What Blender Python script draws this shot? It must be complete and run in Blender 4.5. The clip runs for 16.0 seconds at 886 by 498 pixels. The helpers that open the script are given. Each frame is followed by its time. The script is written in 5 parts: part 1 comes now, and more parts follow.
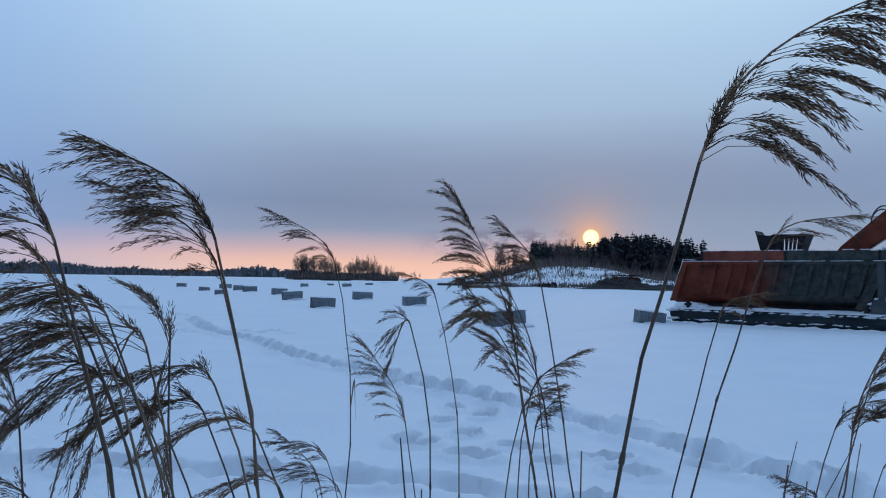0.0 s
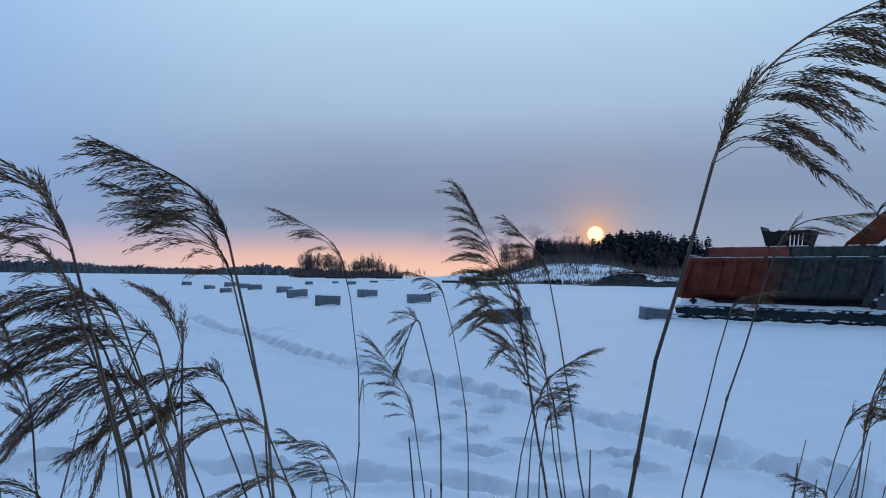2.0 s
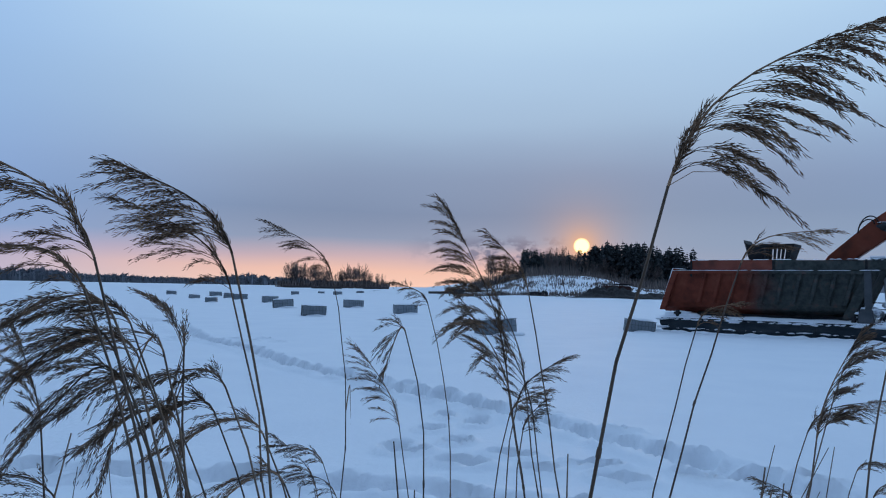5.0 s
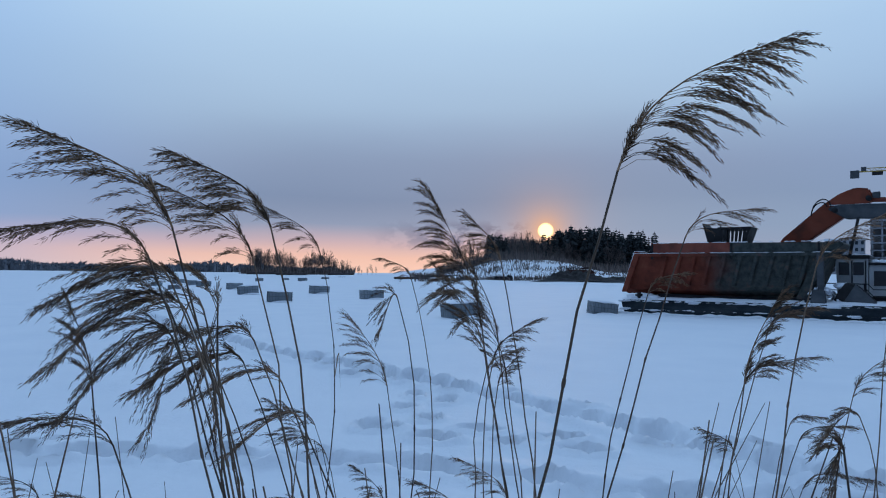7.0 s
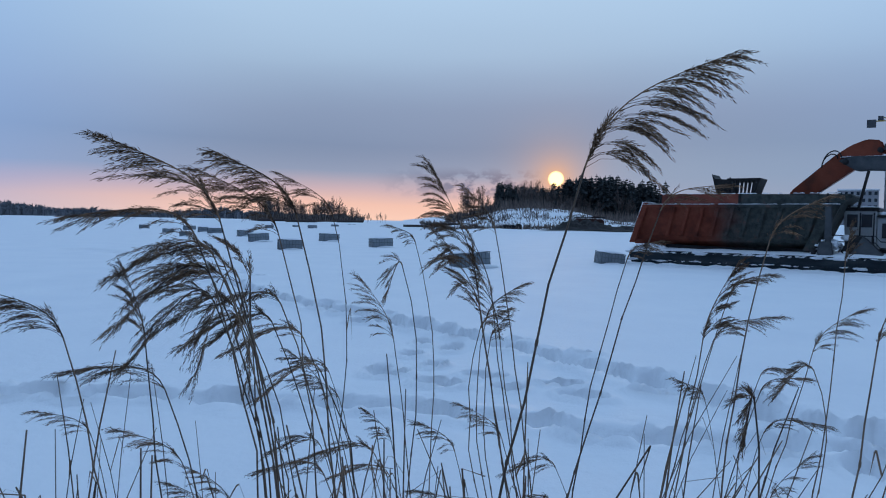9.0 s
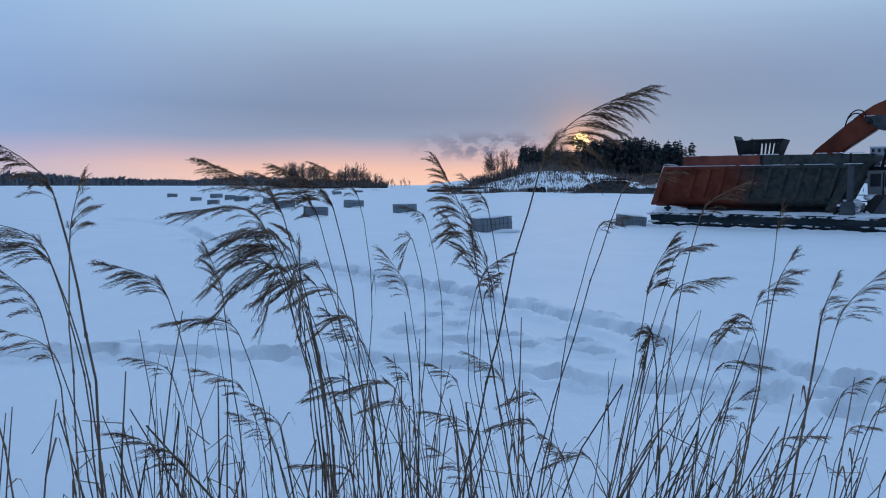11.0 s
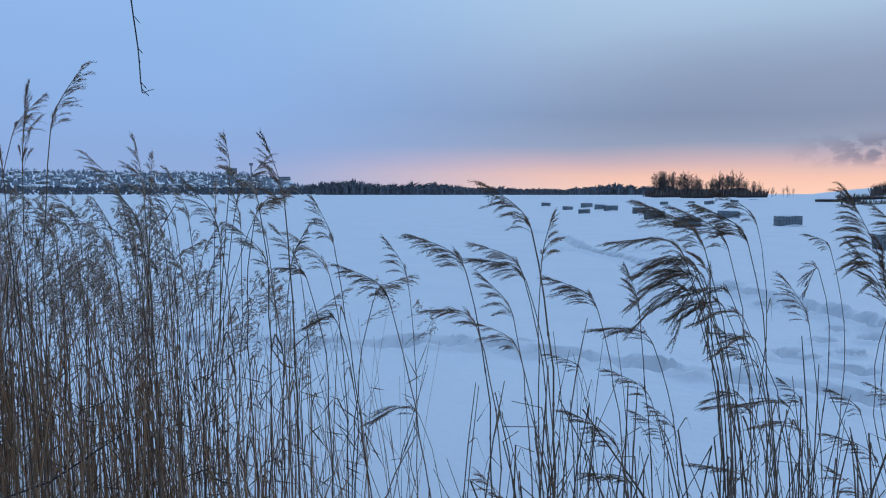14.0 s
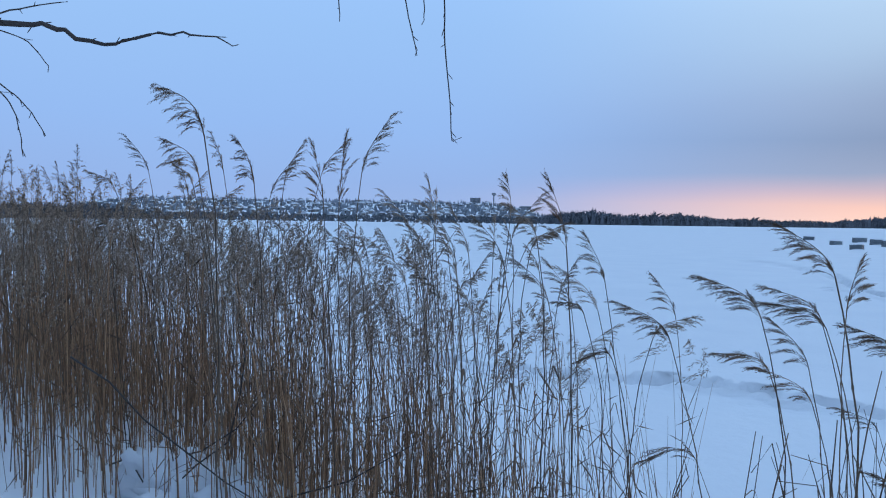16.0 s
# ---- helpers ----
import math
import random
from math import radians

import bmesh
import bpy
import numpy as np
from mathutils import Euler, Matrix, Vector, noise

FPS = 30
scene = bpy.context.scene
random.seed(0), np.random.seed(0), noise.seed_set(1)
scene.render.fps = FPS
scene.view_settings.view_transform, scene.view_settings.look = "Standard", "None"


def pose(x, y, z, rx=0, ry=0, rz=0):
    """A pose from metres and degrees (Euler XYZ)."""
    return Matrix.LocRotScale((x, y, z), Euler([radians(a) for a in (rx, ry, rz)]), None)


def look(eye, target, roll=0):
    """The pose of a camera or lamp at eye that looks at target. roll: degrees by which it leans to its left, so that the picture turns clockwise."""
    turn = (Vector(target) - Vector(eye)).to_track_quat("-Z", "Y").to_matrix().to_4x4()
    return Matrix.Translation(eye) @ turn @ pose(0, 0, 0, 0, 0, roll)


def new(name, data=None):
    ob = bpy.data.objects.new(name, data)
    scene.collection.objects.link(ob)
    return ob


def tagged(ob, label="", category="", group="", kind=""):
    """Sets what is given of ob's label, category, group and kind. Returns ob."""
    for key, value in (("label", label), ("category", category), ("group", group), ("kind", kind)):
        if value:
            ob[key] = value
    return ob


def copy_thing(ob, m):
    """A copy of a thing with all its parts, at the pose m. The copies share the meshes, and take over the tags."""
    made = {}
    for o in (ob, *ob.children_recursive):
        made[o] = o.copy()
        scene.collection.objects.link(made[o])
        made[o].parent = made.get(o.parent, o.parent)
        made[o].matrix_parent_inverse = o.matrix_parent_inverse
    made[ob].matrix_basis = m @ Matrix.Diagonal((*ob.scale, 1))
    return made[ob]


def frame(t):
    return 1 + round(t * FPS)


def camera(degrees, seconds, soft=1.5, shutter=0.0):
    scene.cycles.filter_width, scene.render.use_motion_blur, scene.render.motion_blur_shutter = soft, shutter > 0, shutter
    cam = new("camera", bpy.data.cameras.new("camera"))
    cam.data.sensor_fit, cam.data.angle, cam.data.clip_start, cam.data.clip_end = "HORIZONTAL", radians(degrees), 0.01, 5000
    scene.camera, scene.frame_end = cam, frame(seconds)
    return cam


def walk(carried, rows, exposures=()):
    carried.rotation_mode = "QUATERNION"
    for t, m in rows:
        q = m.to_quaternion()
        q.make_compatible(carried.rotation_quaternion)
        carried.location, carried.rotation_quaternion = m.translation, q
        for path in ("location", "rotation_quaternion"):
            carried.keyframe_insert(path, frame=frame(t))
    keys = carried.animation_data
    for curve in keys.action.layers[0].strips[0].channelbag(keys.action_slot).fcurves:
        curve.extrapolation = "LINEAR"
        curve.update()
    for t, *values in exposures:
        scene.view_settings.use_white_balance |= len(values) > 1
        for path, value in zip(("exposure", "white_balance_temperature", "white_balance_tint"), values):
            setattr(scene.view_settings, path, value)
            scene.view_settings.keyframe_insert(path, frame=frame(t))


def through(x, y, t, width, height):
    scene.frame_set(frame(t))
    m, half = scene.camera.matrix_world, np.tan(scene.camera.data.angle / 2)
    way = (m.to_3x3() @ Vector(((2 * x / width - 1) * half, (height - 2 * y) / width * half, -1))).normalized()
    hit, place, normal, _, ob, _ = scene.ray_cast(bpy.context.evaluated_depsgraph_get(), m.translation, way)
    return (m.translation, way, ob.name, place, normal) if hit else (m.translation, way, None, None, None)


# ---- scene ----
cam = camera(62.0, 16.0, soft=1.1)
ROWS = [
    (0, -0.002, 0.003, 1.435, 92.35, -0.89, -0.69),
    (0.5, -0.006, 0.002, 1.437, 92.33, -0.96, -0.61),
    (1, -0.011, 0.005, 1.436, 92.25, -0.87, -0.46),
    (1.5, -0.012, 0.007, 1.434, 92.23, -0.67, -0.39),
    (2, -0.011, 0.003, 1.440, 92.14, -0.65, -0.34),
    (2.5, -0.007, 0.000, 1.438, 92.08, -0.60, -0.26),
    (3, -0.005, -0.002, 1.436, 92.25, -0.54, -0.23),
    (3.5, -0.003, -0.010, 1.438, 92.71, -0.58, -0.41),
    (4, -0.000, -0.027, 1.439, 93.11, -0.73, -0.67),
    (6.5, -0.039, -0.211, 1.425, 92.34, -0.89, -3.25),
    (7, -0.055, -0.277, 1.410, 91.90, -0.52, -4.09),
    (7.5, -0.074, -0.347, 1.423, 91.11, -0.19, -4.61),
    (8, -0.081, -0.403, 1.426, 90.11, -0.27, -4.51),
    (8.5, -0.074, -0.435, 1.443, 88.85, -0.89, -4.17),
    (9, -0.047, -0.492, 1.463, 87.84, -0.91, -3.36),
    (11.5, 0.022, -1.099, 1.541, 84.41, 0.00, -0.71),
    (12, 0.070, -1.180, 1.557, 83.87, -0.90, 2.03),
    (12.5, 0.043, -1.247, 1.577, 83.72, -0.37, 6.57),
    (13, -0.022, -1.300, 1.589, 84.29, 0.18, 14.42),
    (13.5, -0.062, -1.343, 1.595, 85.10, -0.05, 21.63),
    (14, -0.071, -1.379, 1.600, 85.73, -0.00, 26.44),
    (14.5, -0.087, -1.417, 1.604, 86.09, -0.54, 30.36),
    (15, -0.106, -1.455, 1.602, 86.51, -0.57, 35.93),
    (15.5, -0.131, -1.490, 1.615, 87.07, -0.78, 40.87),
    (16, -0.131, -1.516, 1.625, 87.91, -0.70, 44.85),
]
walk(cam, [(t, pose(x, y, z, rx, ry, rz)) for t, x, y, z, rx, ry, rz in ROWS], [(0, -0.07), (9, -0.03), (12, 0.0), (14, 0.02), (15.2, 0.17), (16, 0.2)])

# ---------------------------------------------------------------- light
SUN_AZ, SUN_EL = radians(12.0), radians(3.36)
SUN_DIR = Vector((math.sin(SUN_AZ) * math.cos(SUN_EL), math.cos(SUN_AZ) * math.cos(SUN_EL), math.sin(SUN_EL)))


def srgb(r, g, b):
    return tuple(((c / 255 + 0.055) / 1.055) ** 2.4 if c > 10 else c / 3294 for c in (r, g, b)) + (1,)


class Nodes:
    """A thin hand for wiring node trees."""

    def __init__(self, tree, wipe=True):
        self.tree = tree
        if wipe:
            tree.nodes.clear()

    def add(self, kind):
        return self.tree.nodes.new(kind)

    def wire(self, a, b):
        self.tree.links.new(a, b)

    def math(self, op, a, b=None, clamp=False):
        n = self.add("ShaderNodeMath")
        n.operation, n.use_clamp = op, clamp
        for i, v in enumerate((a, b)):
            if v is None:
                continue
            if isinstance(v, (int, float)):
                n.inputs[i].default_value = v
            else:
                self.wire(v, n.inputs[i])
        return n.outputs[0]

    def span(self, x, a, b, c=0.0, d=1.0):
        n = self.add("ShaderNodeMapRange")
        n.interpolation_type = "SMOOTHSTEP"
        self.wire(x, n.inputs[0])
        for i, v in enumerate((a, b, c, d)):
            n.inputs[i + 1].default_value = v
        return n.outputs[0]

    def ramp(self, x, stops):
        n = self.add("ShaderNodeValToRGB")
        e = n.color_ramp.elements
        e[0].position, e[0].color = stops[0]
        e[1].position, e[1].color = stops[-1]
        for p, c in stops[1:-1]:
            e.new(p).color = c
        self.wire(x, n.inputs[0])
        return n.outputs[0]

    def mix(self, f, a, b, mode="MIX"):
        n = self.add("ShaderNodeMix")
        n.data_type, n.blend_type = "RGBA", mode
        for i, v in ((0, f), (6, a), (7, b)):
            if isinstance(v, (int, float)):
                n.inputs[i].default_value = v
            elif isinstance(v, tuple):
                n.inputs[i].default_value = v
            else:
                self.wire(v, n.inputs[i])
        return n.outputs[2]

    def noise(self, vec, scale, detail=4, rough=0.55, stretch=None):
        if stretch:
            m = self.add("ShaderNodeMapping")
            m.inputs[3].default_value = stretch
            self.wire(vec, m.inputs[0])
            vec = m.outputs[0]
        n = self.add("ShaderNodeTexNoise")
        n.inputs["Scale"].default_value, n.inputs["Detail"].default_value, n.inputs["Roughness"].default_value = scale, detail, rough
        self.wire(vec, n.inputs["Vector"])
        return n.outputs["Fac"]


def make_world():
    world = bpy.data.worlds.new("dusk_sky")
    scene.world = world
    world.use_nodes = True
    n = Nodes(world.node_tree)
    way = n.add("ShaderNodeTexCoord").outputs["Generated"]
    xyz = n.add("ShaderNodeSeparateXYZ")
    n.wire(way, xyz.inputs[0])
    el = n.math("MULTIPLY", n.math("ARCSINE", xyz.outputs[2]), 57.3)
    az = n.math("MULTIPLY", n.math("ARCTAN2", xyz.outputs[0], xyz.outputs[1]), 57.3)
    soft = n.noise(way, 1.6, 3, 0.45, (1, 1, 4))
    el_w = n.math("ADD", el, n.math("MULTIPLY", n.math("SUBTRACT", soft, 0.5), 3.5))
    height = n.math("DIVIDE", n.math("MAXIMUM", el_w, 0.0), 90.0, True)
    near = n.ramp(height, [(0.0, srgb(250, 208, 190)), (0.015, srgb(242, 196, 180)), (0.027, srgb(204, 178, 186)), (0.042, srgb(147, 160, 188)),
                           (0.07, srgb(131, 151, 184)), (0.1, srgb(146, 166, 198)), (0.14, srgb(164, 190, 219)), (0.19, srgb(177, 206, 235)),
                           (0.225, srgb(188, 218, 244)), (0.36, srgb(168, 208, 250)), (1.0, srgb(160, 197, 246))])
    away = n.ramp(height, [(0.0, srgb(148, 172, 216)), (0.03, srgb(140, 170, 220)), (0.08, srgb(140, 176, 228)), (0.16, srgb(144, 183, 232)),
                           (0.25, srgb(150, 191, 242)), (0.45, srgb(162, 201, 249)), (1.0, srgb(160, 197, 246))])
    turn = n.math("SUBTRACT", az, -4.0)
    off = n.math("MAXIMUM", n.math("MULTIPLY", turn, 0.42), n.math("MULTIPLY", turn, -1.0))
    side = n.span(off, 5.0, 42.0)
    sky = n.mix(side, near, away)
    # unseen low sky away from the sunset, darkened to shade camera-facing sides
    back_shade = n.math("MULTIPLY", n.span(n.math("ABSOLUTE", n.math("SUBTRACT", az, 10.0)), 92.0, 140.0), n.span(el, 65.0, 22.0))
    sky = n.mix(back_shade, sky, srgb(46, 62, 98))
    # long soft streaks of cloud
    streak = n.noise(way, 1.7, 3, 0.45, (0.8, 0.8, 3.6))
    band = n.math("MULTIPLY", n.span(el, 2.6, 5.5), n.span(el, 14.0, 7.5))
    dark = n.math("MULTIPLY", n.math("MULTIPLY", n.math("MULTIPLY", band, n.span(az, -22.0, -5.0)), n.span(streak, 0.34, 0.62)), n.math("SUBTRACT", 1.0, n.math("MULTIPLY", side, 0.75)))
    sky = n.mix(n.math("MULTIPLY", dark, 0.42), sky, srgb(122, 138, 168))
    # past the sun the cloud reaches down to the horizon
    veil = n.math("MULTIPLY", n.span(az, 9.0, 19.0), n.math("MULTIPLY", n.span(az, 75.0, 50.0), n.span(el, 9.0, 3.0)))
    sky = n.mix(n.math("MULTIPLY", veil, 0.9), sky, srgb(138, 160, 190))
    # drifting smoke low down beside the sun
    puff = n.noise(way, 40.0, 5, 0.6, (1, 1, 1.5))
    smoke_el = n.math("MULTIPLY", n.span(el, 1.6, 2.6), n.span(el, 4.4, 3.2))
    smoke_az = n.math("MULTIPLY", n.span(az, -3.0, 6.0), n.span(az, 11.6, 9.5))
    smoke = n.math("MULTIPLY", n.math("MULTIPLY", smoke_el, smoke_az), n.span(puff, 0.42, 0.56))
    sky = n.mix(n.math("MULTIPLY", smoke, 0.95), sky, srgb(108, 118, 148))
    # the sun in its veil
    dot = n.add("ShaderNodeVectorMath")
    dot.operation = "DOT_PRODUCT"
    n.wire(way, dot.inputs[0])
    dot.inputs[1].default_value = SUN_DIR
    ang = n.math("MULTIPLY", n.math("ARCCOSINE", n.math("MINIMUM", dot.outputs["Value"], 1.0)), 57.3)
    glow = n.math("POWER", 2.718, n.math("MULTIPLY", ang, -0.72))
    sky = n.mix(n.math("MULTIPLY", glow, 0.95, True), sky, srgb(255, 184, 124))
    disc = n.span(ang, 0.66, 0.44)
    sky = n.mix(disc, sky, (2.6, 1.95, 0.85, 1))
    # a little clear sky through the overcast
    clear = n.add("ShaderNodeTexSky")
    clear.sky_type, clear.sun_disc, clear.sun_elevation, clear.sun_rotation = "NISHITA", False, SUN_EL, SUN_AZ
    sky = n.mix(0.0015, sky, clear.outputs[0], "ADD")
    bg = n.add("ShaderNodeBackground")
    n.wire(sky, bg.inputs[0])
    bg.inputs[1].default_value = 1.0
    n.wire(bg.outputs[0], n.add("ShaderNodeOutputWorld").inputs[0])


make_world()
sun = new("sun", bpy.data.lights.new("sun", "SUN"))
sun.data.energy, sun.data.angle, sun.data.color = 0.2, radians(10), (1.0, 0.62, 0.36)
sun.matrix_world = look((0, 0, 0), -SUN_DIR)

# ---------------------------------------------------------------- materials


def material(name, colors, scale=3.0, rough=0.7, metal=0.0, bump=0.2, bump_scale=40.0, island=0.0, per_object=0.0, stretch=None, spec=0.3, through=0.0):
    """Two-scale mottling between colours, with fine relief and some change from piece to piece."""
    m = bpy.data.materials.new(name)
    m.use_nodes = True
    n = Nodes(m.node_tree)
    at = n.add("ShaderNodeTexCoord").outputs["Object"]
    big = n.noise(at, scale, 5, 0.6, stretch)
    fine = n.noise(at, bump_scale, 6, 0.65, stretch)
    f = n.math("ADD", n.math("MULTIPLY", big, 0.7), n.math("MULTIPLY", fine, 0.3))
    k = len(colors)
    base = n.ramp(f, [(0.3 + 0.4 * i / max(1, k - 1), (*c, 1)) for i, c in enumerate(colors)])
    for how, amount in (("island", island), ("object", per_object)):
        if amount:
            src = n.add("ShaderNodeNewGeometry").outputs["Random Per Island"] if how == "island" else n.add("ShaderNodeObjectInfo").outputs["Random"]
            hsv = n.add("ShaderNodeHueSaturation")
            n.wire(n.span(src, 0, 1, 1 - amount, 1 + amount), hsv.inputs["Value"])
            n.wire(base, hsv.inputs["Color"])
            base = hsv.outputs[0]
    b = n.add("ShaderNodeBsdfPrincipled")
    n.wire(base, b.inputs["Base Color"])
    b.inputs["Metallic"].default_value, b.inputs["Specular IOR Level"].default_value = metal, spec
    n.wire(n.span(fine, 0.3, 0.7, max(0.05, rough - 0.12), min(1, rough + 0.12)), b.inputs["Roughness"])
    if bump:
        bn = n.add("ShaderNodeBump")
        bn.inputs["Strength"].default_value, bn.inputs["Distance"].default_value = bump, 0.5 / bump_scale
        n.wire(fine, bn.inputs["Height"])
        n.wire(bn.outputs[0], b.inputs["Normal"])
    out = n.add("ShaderNodeOutputMaterial")
    if through:
        tr = n.add("ShaderNodeBsdfTranslucent")
        n.wire(base, tr.inputs[0])
        mx = n.add("ShaderNodeMixShader")
        mx.inputs[0].default_value = through
        n.wire(b.outputs[0], mx.inputs[1])
        n.wire(tr.outputs[0], mx.inputs[2])
        n.wire(mx.outputs[0], out.inputs[0])
    else:
        n.wire(b.outputs[0], out.inputs[0])
    return m


SNOW = material("snow", [(0.80, 0.82, 0.85), (0.88, 0.89, 0.90)], 0.6, 0.65, bump=0.25, bump_scale=9.0)
SNOW_LUMP = material("snow_lump", [(0.78, 0.80, 0.83), (0.88, 0.89, 0.90)], 4.0, 0.7, bump=0.35, bump_scale=30.0)
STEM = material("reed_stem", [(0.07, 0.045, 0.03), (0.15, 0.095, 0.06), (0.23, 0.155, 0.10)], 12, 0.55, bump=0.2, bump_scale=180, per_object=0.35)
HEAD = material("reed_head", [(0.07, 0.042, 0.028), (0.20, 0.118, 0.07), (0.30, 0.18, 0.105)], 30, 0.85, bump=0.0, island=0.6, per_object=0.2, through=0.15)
PLUME = material("thicket_plume", [(0.20, 0.14, 0.098), (0.44, 0.32, 0.23)], 20, 0.85, bump=0.0, island=0.5, per_object=0.25, through=0.25)
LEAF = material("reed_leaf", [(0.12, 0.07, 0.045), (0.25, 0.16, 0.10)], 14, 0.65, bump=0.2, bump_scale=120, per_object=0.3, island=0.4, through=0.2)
BARK = material("bark", [(0.045, 0.035, 0.032), (0.10, 0.08, 0.07)], 8, 0.85, bump=0.6, bump_scale=60)
FAR_BARK = material("far_bark", [(0.06, 0.045, 0.04), (0.12, 0.09, 0.075)], 1, 0.9, bump=0.0, per_object=0.3)
SPRUCE = material("spruce_needles", [(0.035, 0.043, 0.045), (0.075, 0.085, 0.082)], 0.6, 0.9, bump=0.0, island=0.5, per_object=0.25)
# the haze over the far shore is put into this bluish colour
HAZED_WOOD = material("far_wood", [(0.11, 0.115, 0.13), (0.19, 0.195, 0.21)], 0.05, 0.95, bump=0.0, island=0.25)
# paler grey-blue than the wood: distance haze on the hill, held in the colour
HAZED_TWIGS = material("frosted_twigs", [(0.19, 0.21, 0.24), (0.32, 0.34, 0.37)], 0.05, 0.95, bump=0.0, island=0.3)
THICKET = material("thicket_stem", [(0.15, 0.07, 0.036), (0.30, 0.16, 0.083), (0.44, 0.27, 0.15)], 9, 0.6, bump=0.15, bump_scale=150, island=0.45)
BRUSH = material("bare_brush", [(0.11, 0.085, 0.078), (0.20, 0.155, 0.13)], 0.5, 0.9, bump=0.0, island=0.4)
SOIL = material("frozen_soil", [(0.018, 0.016, 0.015), (0.035, 0.031, 0.029), (0.075, 0.072, 0.072)], 1.2, 0.95, bump=0.8, bump_scale=5)
HULL = material("hull_paint", [(0.012, 0.018, 0.023), (0.035, 0.046, 0.053), (0.08, 0.088, 0.09)], 1.6, 0.6, bump=0.3, bump_scale=25, stretch=(0.6, 0.6, 2.0), spec=0.12)
RED = material("red_orange_paint", [(0.10, 0.03, 0.02), (0.24, 0.055, 0.032), (0.29, 0.09, 0.055)], 1.8, 0.55, bump=0.2, bump_scale=30)
ORANGE = material("orange_paint", [(0.10, 0.03, 0.016), (0.27, 0.055, 0.024), (0.32, 0.09, 0.05)], 1.4, 0.5, bump=0.2, bump_scale=30)
DARK_STEEL = material("dark_steel", [(0.012, 0.012, 0.013), (0.04, 0.038, 0.038)], 3, 0.65, 0.1, 0.3, 30, spec=0.2)
GREY_STEEL = material("grey_steel", [(0.05, 0.055, 0.06), (0.12, 0.125, 0.13)], 3, 0.6, 0.2, 0.3, 30)
CAB_WHITE = material("cab_white", [(0.42, 0.43, 0.43), (0.62, 0.62, 0.60)], 1.5, 0.5, bump=0.1, bump_scale=20)
TANK = material("tank_plastic", [(0.20, 0.235, 0.255), (0.33, 0.365, 0.385)], 2.0, 0.5, bump=0.1, bump_scale=12, per_object=0.12)
CAGE = material("cage_steel", [(0.11, 0.12, 0.13), (0.19, 0.2, 0.21)], 4, 0.5, 0.3, 0.1, 40)
RUST = material("rusty_plate", [(0.04, 0.022, 0.018), (0.10, 0.04, 0.03), (0.16, 0.14, 0.14)], 1.5, 0.9, bump=0.5, bump_scale=8)
PALLET = material("pallet_wood", [(0.10, 0.08, 0.065), (0.2, 0.165, 0.13)], 5, 0.85, bump=0.4, bump_scale=50)
FACADE = material("far_facade", [(0.26, 0.26, 0.28), (0.36, 0.36, 0.37)], 0.2, 0.8, bump=0.0, per_object=0.2)
HOUSE_WALL = material("house_wall", [(0.24, 0.22, 0.21), (0.45, 0.42, 0.39)], 0.05, 0.85, bump=0.0, per_object=0.5)
WINDOW = material("dark_glass", [(0.02, 0.024, 0.03), (0.05, 0.055, 0.06)], 2, 0.12, bump=0.0, spec=0.5)
YELLOW = material("crane_yellow", [(0.35, 0.22, 0.04), (0.5, 0.33, 0.07)], 2, 0.6, bump=0.0)


def worn_body_paint():
    """Red paint that has weathered to grey-green over one half of the tipper body."""
    m = material("tipper_paint", [(0.08, 0.024, 0.016), (0.20, 0.046, 0.026), (0.25, 0.075, 0.045)], 2.2, 0.7, bump=0.25, bump_scale=26, spec=0.12)
    n = Nodes(m.node_tree, False)
    bsdf = [k for k in n.tree.nodes if k.bl_idname == "ShaderNodeBsdfPrincipled"][0]
    red = bsdf.inputs["Base Color"].links[0].from_socket
    at = n.add("ShaderNodeTexCoord").outputs["Object"]
    sep = n.add("ShaderNodeSeparateXYZ")
    n.wire(at, sep.inputs[0])
    blot = n.noise(at, 1.1, 4, 0.6)
    x = n.math("ADD", sep.outputs[0], n.math("MULTIPLY", n.math("SUBTRACT", blot, 0.5), 2.4))
    f = n.span(x, 2.2, 3.9)
    rust = n.noise(at, 3.5, 6, 0.7)
    grey = n.ramp(rust, [(0.35, (0.03, 0.034, 0.031, 1)), (0.55, (0.07, 0.076, 0.068, 1)), (0.7, (0.12, 0.075, 0.06, 1))])
    n.wire(n.mix(f, red, grey), bsdf.inputs["Base Color"])
    return m


TIPPER = worn_body_paint()

# ---------------------------------------------------------------- geometry helpers


